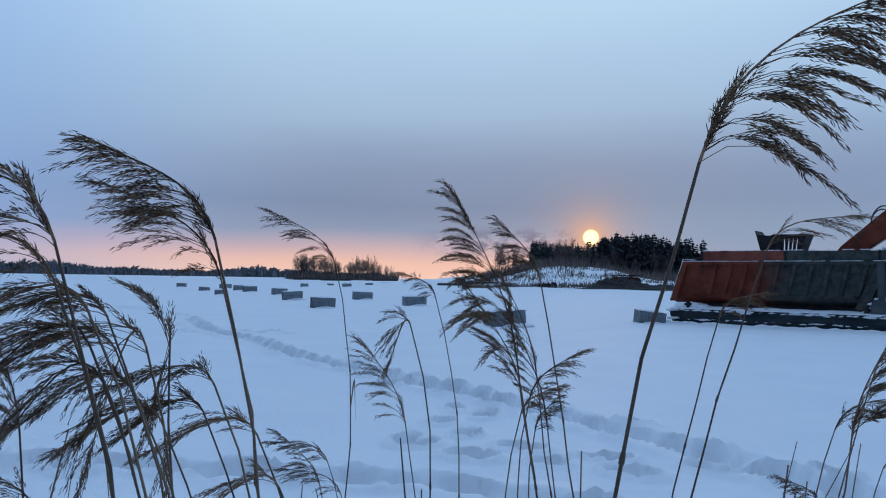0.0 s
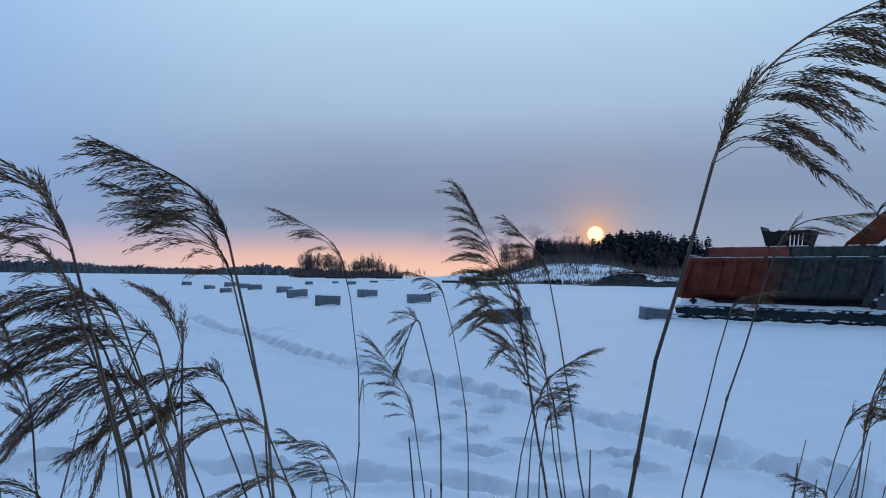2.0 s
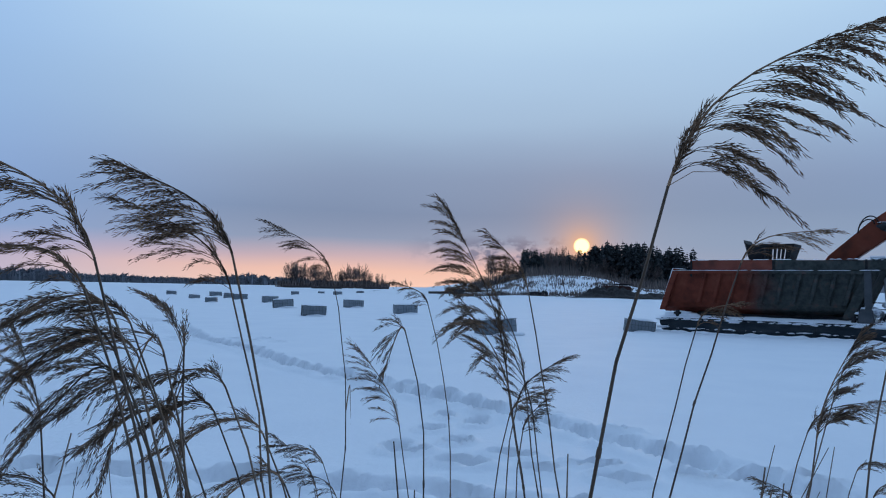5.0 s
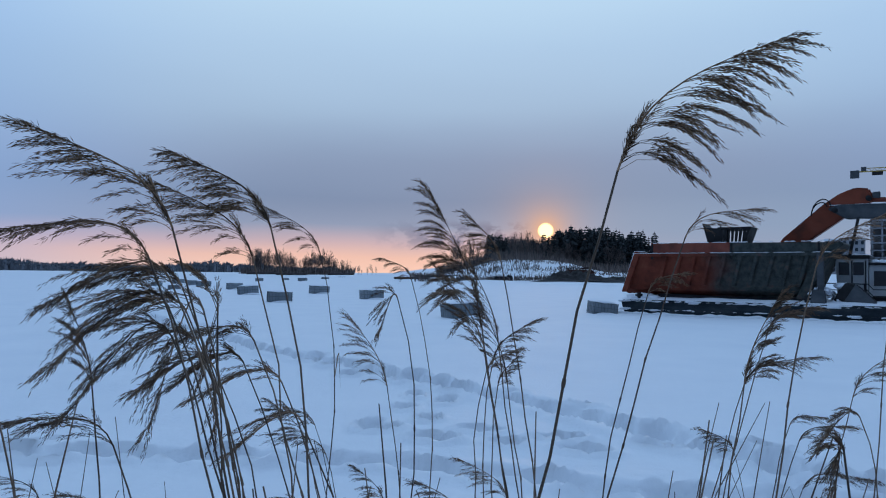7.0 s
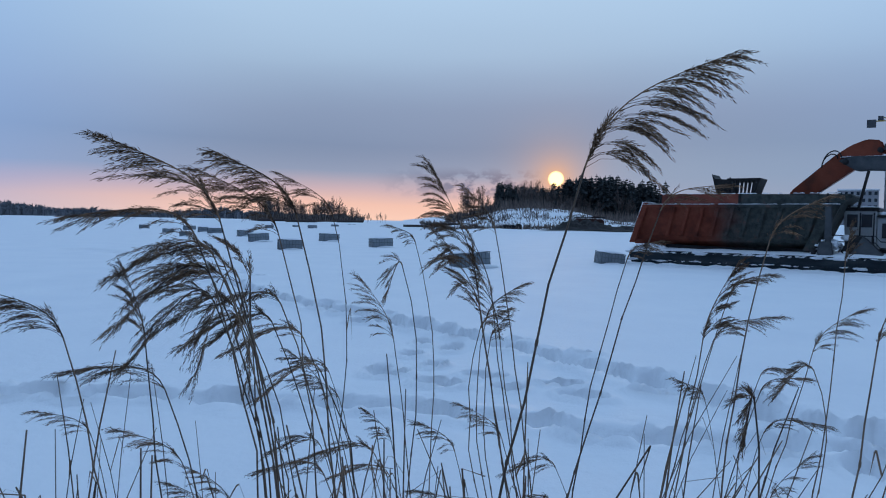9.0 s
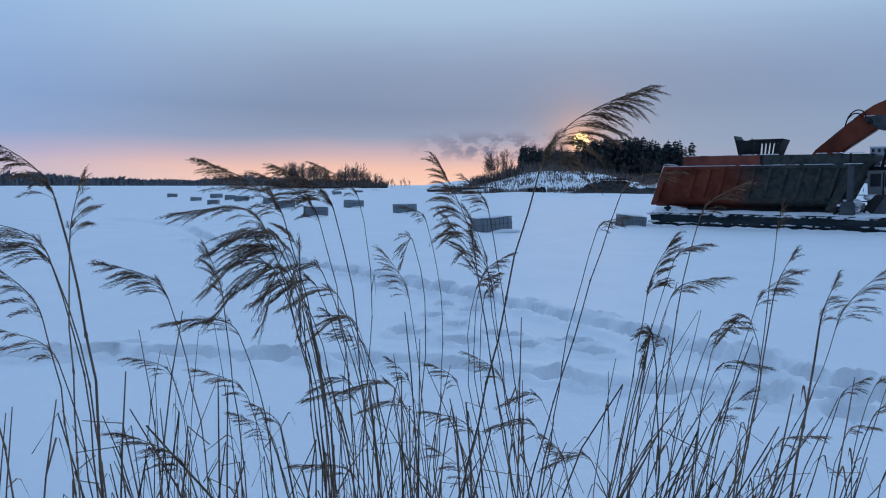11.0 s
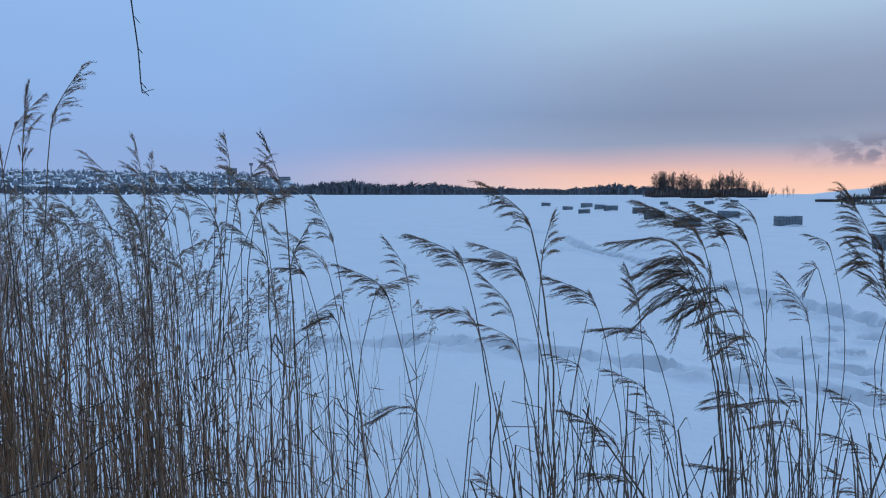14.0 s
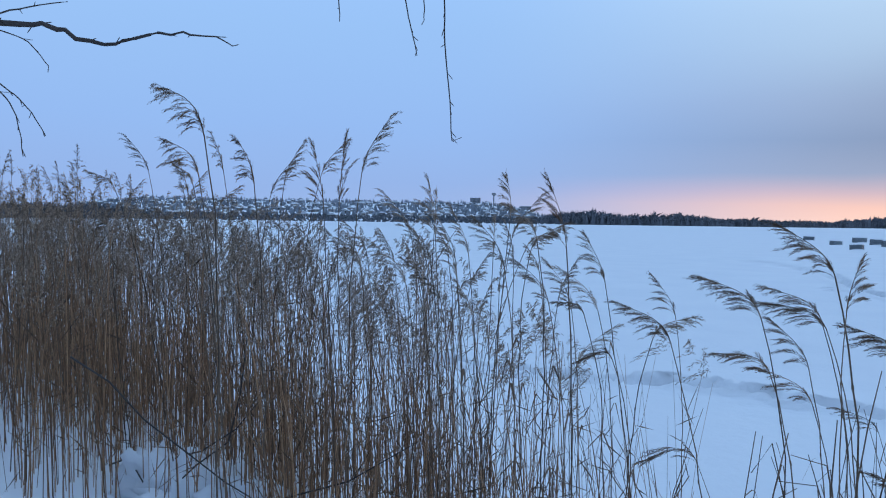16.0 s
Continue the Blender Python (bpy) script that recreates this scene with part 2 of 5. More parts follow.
class Geo:
    """Collects vertices and faces of one mesh."""

    def __init__(self):
        self.v, self.f = [], []

    def put(self, verts, faces):
        k = len(self.v)
        self.v += [tuple(p) for p in verts]
        self.f += [tuple(k + i for i in q) for q in faces]
        return self

    def box(self, a, b, m=None):
        (x0, y0, z0), (x1, y1, z1) = a, b
        vs = [Vector((x, y, z)) for x in (x0, x1) for y in (y0, y1) for z in (z0, z1)]
        if m:
            vs = [m @ p for p in vs]
        return self.put(vs, [(0, 1, 3, 2), (4, 6, 7, 5), (0, 4, 5, 1), (2, 3, 7, 6), (0, 2, 6, 4), (1, 5, 7, 3)])

    def prism(self, poly, y0, y1, shift=0.0):
        """A polygon in x and z pulled from y0 to y1; shift moves the far face along x."""
        n = len(poly)
        vs = [(x, y0, z) for x, z in poly] + [(x + shift, y1, z) for x, z in poly]
        fs = [tuple(range(n)), tuple(range(2 * n - 1, n - 1, -1))] + [(i, i + n, (i + 1) % n + n, (i + 1) % n) for i in range(n)]
        return self.put(vs, fs)

    def tube(self, pts, radii, sides=5, cap=True):
        pts = [Vector(p) for p in pts]
        if isinstance(radii, (int, float)):
            radii = [radii] * len(pts)
        vs, n = [], len(pts)
        for i, p in enumerate(pts):
            t = (pts[min(i + 1, n - 1)] - pts[max(i - 1, 0)]).normalized()
            a = t.cross(Vector((0.31, 0.9, 0.27)))
            if a.length < 1e-4:
                a = t.cross(Vector((1, 0, 0)))
            a.normalize()
            b = t.cross(a)
            vs += [p + radii[i] * (math.cos(6.2832 * k / sides) * a + math.sin(6.2832 * k / sides) * b) for k in range(sides)]
        fs = [(i * sides + k, i * sides + (k + 1) % sides, (i + 1) * sides + (k + 1) % sides, (i + 1) * sides + k) for i in range(n - 1) for k in range(sides)]
        if cap:
            fs += [tuple(range(sides - 1, -1, -1)), tuple((n - 1) * sides + k for k in range(sides))]
        return self.put(vs, fs)

    def blob(self, c, r, rng, seg=10, rings=6, rough=0.25, flat=0.0):
        """A lumpy mound, cut flat below when flat is set."""
        vs, ph = [], rng.random() * 50
        for i in range(rings + 1):
            th = math.pi * i / rings
            for k in range(seg):
                d = Vector((math.sin(th) * math.cos(6.2832 * k / seg), math.sin(th) * math.sin(6.2832 * k / seg), math.cos(th)))
                s = 1 + rough * noise.noise(d * 1.9 + Vector((ph, 0, 0)))
                z = d.z * r[2] * s
                vs.append((c[0] + d.x * r[0] * s, c[1] + d.y * r[1] * s, c[2] + (max(z, -flat) if flat else z)))
        fs = [(i * seg + k, (i + 1) * seg + k, (i + 1) * seg + (k + 1) % seg, i * seg + (k + 1) % seg) for i in range(rings) for k in range(seg)]
        return self.put(vs, fs)

    def mesh(self, name, mat, smooth=False, bevel=0.0):
        me = bpy.data.meshes.new(name)
        me.from_pydata(self.v, [], self.f)
        if bevel:
            bm = bmesh.new()
            bm.from_mesh(me)
            bmesh.ops.recalc_face_normals(bm, faces=bm.faces)
            bmesh.ops.bevel(bm, geom=bm.edges[:], offset=bevel, segments=2, affect="EDGES", clamp_overlap=True)
            bm.to_mesh(me)
            bm.free()
        me.materials.append(mat)
        if smooth:
            me.polygons.foreach_set("use_smooth", [True] * len(me.polygons))
        me.update()
        return me


def part(name, geo, mat, parent, label="", smooth=False, bevel=0.0):
    me = geo.mesh(name, mat, smooth, bevel) if isinstance(geo, Geo) else geo
    ob = new(name, me)
    ob.parent = parent
    return tagged(ob, label)


def thing(name, m, label, category, group="", kind=""):
    ob = new(name)
    ob.matrix_world = m
    return tagged(ob, label, category, group, kind)


def solo(name, geo, mat, label, category, group="", kind="", m=None, smooth=False, bevel=0.0):
    ob = new(name, geo.mesh(name, mat, smooth, bevel))
    if m:
        ob.matrix_world = m
    return tagged(ob, label, category, group, kind)


def step(x, a, b):
    t = min(1.0, max(0.0, (x - a) / (b - a)))
    return t * t * (3 - 2 * t)

# ---------------------------------------------------------------- ground


def walked(points, spacing, seed, wide=0.16):
    """Footprints along a line: places, headings and sizes."""
    rng, marks = random.Random(seed), []
    pts = [Vector((x, y)) for x, y in points]
    side, left = 1, 0.0
    for a, b in zip(pts, pts[1:]):
        d = b - a
        n = Vector((-d.y, d.x)).normalized()
        s = left
        while s < d.length:
            c = a + d * (s / d.length) + n * side * wide * rng.uniform(0.5, 1.3)
            marks.append((c.x, c.y, math.atan2(d.y, d.x) + rng.uniform(-0.3, 0.3), rng.uniform(0.12, 0.19), rng.uniform(0.075, 0.115), rng.uniform(0.18, 0.32)))
            side, s = -side, s + spacing * rng.uniform(0.75, 1.25)
        left = s - d.length
    return marks


LONG_TRAIL = [(-15, 34), (-8.7, 26), (-5.8, 19.2), (-4.2, 17), (-2.5, 13.5), (-1.5, 12.1), (0, 9.9), (0.9, 8.6), (1.8, 7.1), (2.4, 5.9), (3.1, 4.6), (3.6, 3.2)]
SIDE_TRAIL = [(-7, 4.4), (-4.5, 5.1), (-3.3, 5.6), (-2.1, 5.5), (-0.1, 5.25), (0.6, 4.9), (1.6, 4.4), (2.8, 4.1)]
BRANCH_TRAIL = [(0.5, 9.4), (0.4, 7.6), (-0.2, 6.2), (0.9, 6.1), (2.2, 5.4)]
GROOVES = [(LONG_TRAIL, 0.18, 0.19), (SIDE_TRAIL, 0.11, 0.12)]
PRINTS = (walked(LONG_TRAIL, 0.27, 1, 0.14) + walked(LONG_TRAIL[5:], 0.5, 5, 0.36) + walked(SIDE_TRAIL, 0.42, 2, 0.1) + walked(BRANCH_TRAIL, 0.4, 3, 0.2)
          + walked([(-3.9, 5.5), (-2.4, 5.9)], 0.3, 7, 0.25) + walked([(2.2, 4.9), (3.8, 3.0), (4.2, 1.8)], 0.28, 9, 0.45) + walked([(-6.5, 18.9), (-3.4, 19.3)], 0.4, 8, 0.4))


def base_height(x, y):
    """The lie of the land: flat lake ice, a low near shore, a bank with a hill across the water."""
    s = 1.0 - y - 0.15 * min(x, 0.0)
    z = 0.16 * s * step(s, -0.6, 0.9) if s > -0.6 else 0.0
    z = min(z, 1.2)
    if y > 60:
        bank = step(y, 118, 152)
        z += bank * (3.2 * step(x, 8, 26) * (1 - 0.8 * step(x, 31, 47)) + 0.9)
        z += 0.5 * step(y, 96, 112) * step(x, 4, 18) * (0.7 + 0.6 * noise.noise((x * 0.12, y * 0.15, 3)))
    far = math.hypot(x, y)
    if far > 560 and x < 0:
        az = math.degrees(math.atan2(x, y))
        z += min(26.0, 0.062 * (far - 560)) * step(az, -78, -66) * (1 - step(az, -42, -34))
    return z


def graded(lo, fine_lo, fine_hi, hi, d, grow):
    a = list(np.arange(fine_lo, fine_hi + d, d))
    s, x = d, a[-1]
    while x < hi:
        s *= grow
        x += s
        a.append(min(x, hi))
    s, x, b = d, a[0], []
    while x > lo:
        s *= grow
        x -= s
        b.append(max(x, lo))
    return np.array(b[::-1] + a)


def make_ground():
    xs = graded(-2600, -6.5, 5.0, 2600, 0.048, 1.07)
    ys = graded(-300, 2.0, 19.5, 3200, 0.052, 1.06)
    X, Y = np.meshgrid(xs, ys)
    Z = np.array([[base_height(x, y) for x in xs] for y in ys])
    for j, y in enumerate(ys):
        if -6 < y < 90:
            for i, x in enumerate(xs):
                if abs(x) < 60:
                    Z[j, i] += 0.035 * noise.noise((x * 0.35, y * 0.22, 0.5)) + 0.012 * noise.noise((x * 1.4, y * 1.1, 2.5))
    for pts, wide, deep in GROOVES:
        dist = np.full(X.shape, 9e9)
        for (ax, ay), (bx, by) in zip(pts, pts[1:]):
            dx, dy = bx - ax, by - ay
            t = np.clip(((X - ax) * dx + (Y - ay) * dy) / (dx * dx + dy * dy), 0, 1)
            dist = np.minimum(dist, np.hypot(X - ax - t * dx, Y - ay - t * dy))
        patchy = np.array([[0.75 + 0.7 * noise.noise((x * 0.9, y * 0.9, 7)) if -8 < x < 6 and 0 < y < 36 else 0.75 for x in xs] for y in ys])
        for j, i in np.argwhere(dist < 0.75):
            x, y = X[j, i], Y[j, i]
            Z[j, i] += (0.045 * noise.noise((x * 3.4, y * 3.4, 5)) + 0.03 * noise.noise((x * 8, y * 8, 1))) * math.exp(-(dist[j, i] / 0.42) ** 2)
        Z -= patchy * deep * np.exp(-(dist / wide) ** 6) - 0.2 * deep * np.exp(-((dist - 2.0 * wide) / (0.6 * wide)) ** 2)
    sunk = np.zeros(X.shape)
    rim = np.zeros(X.shape)
    for x, y, h, a, b, deep in PRINTS:
        i0, i1 = np.searchsorted(xs, (x - 0.7, x + 0.7))
        j0, j1 = np.searchsorted(ys, (y - 0.7, y + 0.7))
        if i1 <= i0 or j1 <= j0:
            continue
        dx, dy = X[j0:j1, i0:i1] - x, Y[j0:j1, i0:i1] - y
        u, w = dx * math.cos(h) + dy * math.sin(h), -dx * math.sin(h) + dy * math.cos(h)
        r = np.sqrt((u / a) ** 2 + (w / b) ** 2)
        sunk[j0:j1, i0:i1] = np.maximum(sunk[j0:j1, i0:i1], deep * np.exp(-r ** 5))
        rim[j0:j1, i0:i1] = np.maximum(rim[j0:j1, i0:i1], 0.18 * deep * np.exp(-((r - 1.45) / 0.3) ** 2))
    Z += rim - sunk
    nx, ny = len(xs), len(ys)
    verts = np.stack([X, Y, Z], -1).reshape(-1, 3)
    idx = np.arange(nx * ny).reshape(ny, nx)
    quads = np.stack([idx[:-1, :-1], idx[:-1, 1:], idx[1:, 1:], idx[1:, :-1]], -1).reshape(-1, 4)
    me = bpy.data.meshes.new("ground")
    me.vertices.add(len(verts))
    me.vertices.foreach_set("co", verts.ravel())
    me.loops.add(quads.size)
    me.loops.foreach_set("vertex_index", quads.ravel())
    me.polygons.add(len(quads))
    me.polygons.foreach_set("loop_start", np.arange(0, quads.size, 4))
    me.polygons.foreach_set("use_smooth", np.ones(len(quads), bool))
    me.update(calc_edges=True)
    me.materials.append(SNOW)
    tagged(new("ground", me), "snow-covered lake ice with trampled footprint trails", "ground", kind="structure")


make_ground()

# ---------------------------------------------------------------- barge with its load
BARGE = pose(8.75, 26.6, 0, 0, 0, -39)


def make_barge():
    b = thing("barge", BARGE, "dark blue-grey steel work barge frozen into the ice", "barge")
    hull = Geo()
    side = [(-0.26, 0.5), (-0.22, 0.24), (0.0, -0.25), (15.0, -0.25), (15.3, 0.5)]
    hull.prism(side, 0.0, 5.4)
    part("hull", hull, HULL, b, bevel=0.05)
    for z in (0.14, 0.42):
        rail = Geo().box((-0.1 if z > 0.3 else 0.02, -0.05, z - 0.03), (15.1, 0.0, z + 0.03))
        part("rubbing_rail", rail, HULL, b, bevel=0.012)
    for x in (2.4, 4.9, 7.3, 9.8, 12.3):
        part("hull_seam", Geo().box((x - 0.02, -0.03, -0.1), (x + 0.02, 0.0, 0.5)), HULL, b)
    deck = Geo()
    rng = random.Random(4)
    n = 74
    xs = [-0.22 + 15.4 * i / n for i in range(n + 1)]
    rows = []
    for y in (-0.03, 0.12, 0.6, 1.6, 3.2, 5.38):
        rows.append([(x, y, 0.5 + (0.015 if y < 0 else 0.06 + 0.05 * noise.noise((x * 1.2, y * 1.5, 1)) + (0.05 if y > 0.4 else 0))) for x in xs])
    vs = [p for r in rows for p in r]
    deck.put(vs, [(j * (n + 1) + i, j * (n + 1) + i + 1, (j + 1) * (n + 1) + i + 1, (j + 1) * (n + 1) + i) for j in range(5) for i in range(n)])
    part("deck_snow", deck, SNOW_LUMP, b, "wind-packed snow on the deck", smooth=True)
    crust = Geo()
    for _ in range(190):
        x = rng.uniform(-0.15, 14.5)
        s = rng.uniform(0.03, 0.12) * (1.3 if noise.noise((x * 0.8, 0, 2)) > 0 else 0.6)
        z = rng.choice((0.47, 0.49, 0.455, 0.175, 0.16))
        crust.blob((x, rng.uniform(-0.06, -0.03), z + rng.uniform(-0.02, 0.01)), (s * 1.5, 0.03, s * rng.uniform(0.12, 0.4)), rng, 7, 4, 0.9)
    tagged(part("loose_snow", crust, SNOW_LUMP, b, "snow stuck to the hull side", smooth=True), kind="stuff")
    drift = Geo()
    for i in range(60):
        x = -0.6 + i * 0.2
        drift.blob((x, -0.15, -0.03), (0.3, rng.uniform(0.2, 0.42), rng.uniform(0.05, 0.13)), rng, 8, 4)
    solo("snow_drift", drift, SNOW_LUMP, "low ridge of broken snow along the barge", "snow", kind="stuff", m=BARGE, smooth=True)
    bow = Geo()
    for x, y, s in ((0.1, 0.35, 0.3), (0.5, 0.5, 0.34), (0.9, 0.4, 0.22), (0.0, 1.0, 0.3), (0.45, 1.3, 0.3)):
        bow.blob((x, y, 0.55), (s, s * 0.9, s * 0.55), rng, 12, 7, 0.5)
    tagged(part("bow_snow", bow, SNOW_LUMP, b, "heaped snow on the bow", smooth=True), kind="stuff")
    for x in (0.35, 6.0, 11.5):
        bo = Geo()
        bo.tube([(x, 0.25, 0.5), (x, 0.25, 0.78)], 0.07, 10).tube([(x - 0.13, 0.25, 0.68), (x + 0.13, 0.25, 0.68)], 0.045, 8)
        part("bollard", bo, DARK_STEEL, b, smooth=True)


def make_tipper_body():
    t = thing("tipper_body", BARGE, "worn red and grey-green dump truck body lying on the barge", "truck body")
    y0, y1 = 0.55, 2.95
    lo, hi = 0.72, 2.2
    ends = lambda z: (-0.4 + (z - 0.85) * 0.35, 5.92 + (z - 0.64) * 0.44)

    def skin(ya, yb, za, zb, thick):
        """A side sheet that flares out towards the top."""
        g = Geo()
        (xa0, xa1), (xb0, xb1) = ends(za), ends(zb)
        p = [(xa0, ya, za), (xa1, ya, za), (xb1, yb, zb), (xb0, yb, zb)]
        g.put(p + [(x, y + thick, z) for x, y, z in p], [(0, 1, 2, 3), (7, 6, 5, 4), (0, 4, 5, 1), (1, 5, 6, 2), (2, 6, 7, 3), (3, 7, 4, 0)])
        return g

    part("side_wall", skin(y0 + 0.13, y0, 1.08, hi, 0.05), TIPPER, t)
    part("belly", skin(y0 + 0.24, y0 + 0.13, 0.9, 1.08, 0.05), TIPPER, t)
    part("belly", skin(y0 + 0.62, y0 + 0.24, lo, 0.9, 0.05), TIPPER, t)
    part("side_wall", skin(y1 - 0.16, y1, lo + 0.12, hi, -0.05), TIPPER, t)
    floor = Geo().prism([(0.9, lo - 0.06), (5.95, lo - 0.12), (6.05, lo + 0.1), (-0.4, lo + 0.14)], y0 + 0.62, y1 - 0.12)
    part("floor", floor, TIPPER, t, bevel=0.02)
    part("front_wall", Geo().prism([(-0.42, 0.8), (-0.34, 0.8), (0.14, 2.28), (0.06, 2.28)], y0 - 0.02, y1 + 0.02), TIPPER, t, bevel=0.01)
    part("front_post", Geo().prism([(-0.42, 0.78), (-0.2, 0.78), (0.3, 2.26), (0.08, 2.3)], y0 - 0.08, y0 + 0.06), TIPPER, t, bevel=0.015)
    part("tail_gate", Geo().prism([(5.9, 0.66), (6.02, 0.66), (6.75, 2.3), (6.63, 2.3)], y0 + 0.05, y1 - 0.05), TIPPER, t, bevel=0.01)
    part("tail_spout", Geo().prism([(6.1, 2.16), (6.62, 2.12), (7.05, 2.48), (7.0, 2.56), (6.3, 2.5)], y0 - 0.03, y1 + 0.03), TIPPER, t, bevel=0.015)
    part("tail_post", Geo().prism([(5.62, 0.66), (5.95, 0.64), (6.66, 2.2), (6.3, 2.2)], y0 - 0.06, y0 + 0.1), TIPPER, t, bevel=0.02)
    for ya in (y0 - 0.09, y1 + 0.01):
        part("top_rail", Geo().box((0.1, ya, 2.1), (6.66, ya + 0.08, 2.22)), TIPPER, t, bevel=0.02)
    for i in range(10):
        x = 0.9 + i * 0.525
        g = Geo()
        za, zb = 1.04, 2.1
        ya, yb = y0 + 0.12, y0 - 0.02
        sl = 0.27
        p = [(x, ya, za), (x + 0.17, ya, za), (x + 0.17 + sl, yb, zb), (x + sl, yb, zb)]
        q = [(x + 0.03, ya - 0.1, za + 0.06), (x + 0.14, ya - 0.1, za + 0.06), (x + 0.14 + sl, yb - 0.07, zb), (x + 0.03 + sl, yb - 0.07, zb)]
        g.put(p + q, [(4, 5, 6, 7), (0, 4, 7, 3), (1, 2, 6, 5), (0, 1, 5, 4), (2, 3, 7, 6)])
        part("rib", g, TIPPER, t, bevel=0.012)
    part("side_board", Geo().box((0.7, y0 - 0.02, 2.225), (3.55, y0 + 0.04, 2.6)), RED, t, "red extension board", bevel=0.015)
    part("side_board", Geo().prism([(3.56, 2.225), (6.6, 2.225), (7.0, 2.55), (3.56, 2.58)], y0 - 0.02, y0 + 0.04), TIPPER, t, bevel=0.015)
    part("side_board", Geo().box((0.7, y1 - 0.04, 2.225), (6.6, y1 + 0.02, 2.58)), TIPPER, t, bevel=0.015)
    for x in (0.72, 3.52, 6.3):
        part("board_post", Geo().box((x, y0 - 0.06, 2.0), (x + 0.07, y0 - 0.02, 2.58)), DARK_STEEL, t, bevel=0.01)
    sn = Geo()
    rng = random.Random(6)
    for i in range(66):
        x = 0.12 + i * 0.1
        if rng.random() < 0.85:
            sn.blob((x, y0 - 0.05, 2.222), (0.1, 0.05, rng.uniform(0.012, 0.026)), rng, 7, 4, flat=0.004)
    for i in range(62):
        x = 0.75 + i * 0.1
        if rng.random() < 0.7:
            sn.blob((x, y0 + 0.01, 2.59), (0.08, 0.035, rng.uniform(0.012, 0.03)), rng, 7, 4, flat=0.004)
    sn.tube([(-0.37, y0 - 0.03, 0.92), (-0.14, y0 - 0.035, 1.6), (0.09, y0 - 0.04, 2.3)], [0.02, 0.03, 0.035], 6)
    sn.blob((0.1, y0 + 0.6, 2.3), (0.1, 0.7, 0.03), rng, 10, 5)
    tagged(part("rail_snow", sn, SNOW_LUMP, t, "thin snow along the rails", smooth=True), kind="stuff")
    for x in (1.0, 4.9):
        part("skid", Geo().prism([(x, 0.5), (x + 1.0, 0.5), (x + 0.85, 0.7), (x + 0.1, 0.7)], y0 + 0.35, y0 + 0.6), DARK_STEEL, t, bevel=0.02)
    part("subframe", Geo().prism([(0.75, 0.58), (5.6, 0.5), (5.9, 0.62), (0.9, 0.74)], y0 + 0.3, y1 - 0.3), DARK_STEEL, t, bevel=0.02)
    part("hinge", Geo().tube([(5.75, y0 + 0.2, 0.58), (5.75, y1 - 0.2, 0.58)], 0.09, 10), DARK_STEEL, t, smooth=True)
    load = Geo().blob((3.3, 1.75, 1.5), (2.6, 0.75, 0.35), random.Random(2), 20, 8, 0.4)
    part("load_snow", load, SNOW_LUMP, t, "snow lying in the body", smooth=True)


def make_basket():
    """A slatted skeleton bucket standing in the body."""
    g = thing("skeleton_bucket", BARGE @ pose(3.28, 1.5, 0), "dark slatted steel sorting bucket standing on the load", "bucket")
    part("back_plate", Geo().prism([(-0.62, 2.5), (-0.2, 2.5), (-0.18, 3.12), (-0.72, 3.16), (-0.84, 3.34)], -0.5, 0.5), DARK_STEEL, g, bevel=0.02)
    part("rim", Geo().box((-0.3, -0.55, 3.06), (0.84, -0.47, 3.16)), DARK_STEEL, g, bevel=0.02)
    part("rim", Geo().box((-0.3, 0.47, 3.06), (0.84, 0.55, 3.16)), DARK_STEEL, g, bevel=0.02)
    part("end_plate", Geo().prism([(0.5, 2.5), (0.62, 2.5), (0.86, 3.16), (0.78, 3.16)], -0.55, 0.55), DARK_STEEL, g, bevel=0.015)
    part("bottom", Geo().box((-0.6, -0.5, 2.1), (0.62, 0.5, 2.62)), DARK_STEEL, g, bevel=0.02)
    for y in (-0.52, 0.48):
        for i in range(7):
            x = -0.22 + i * 0.14
            part("slat", Geo().prism([(x * 0.9, 2.6), (x * 0.9 + 0.06, 2.6), (x + 0.085, 3.08), (x + 0.02, 3.08)], y, y + 0.04), DARK_STEEL, g)
    part("ear", Geo().prism([(-0.35, 3.05), (-0.2, 3.05), (-0.27, 3.24)], -0.2, -0.1), DARK_STEEL, g, bevel=0.01)


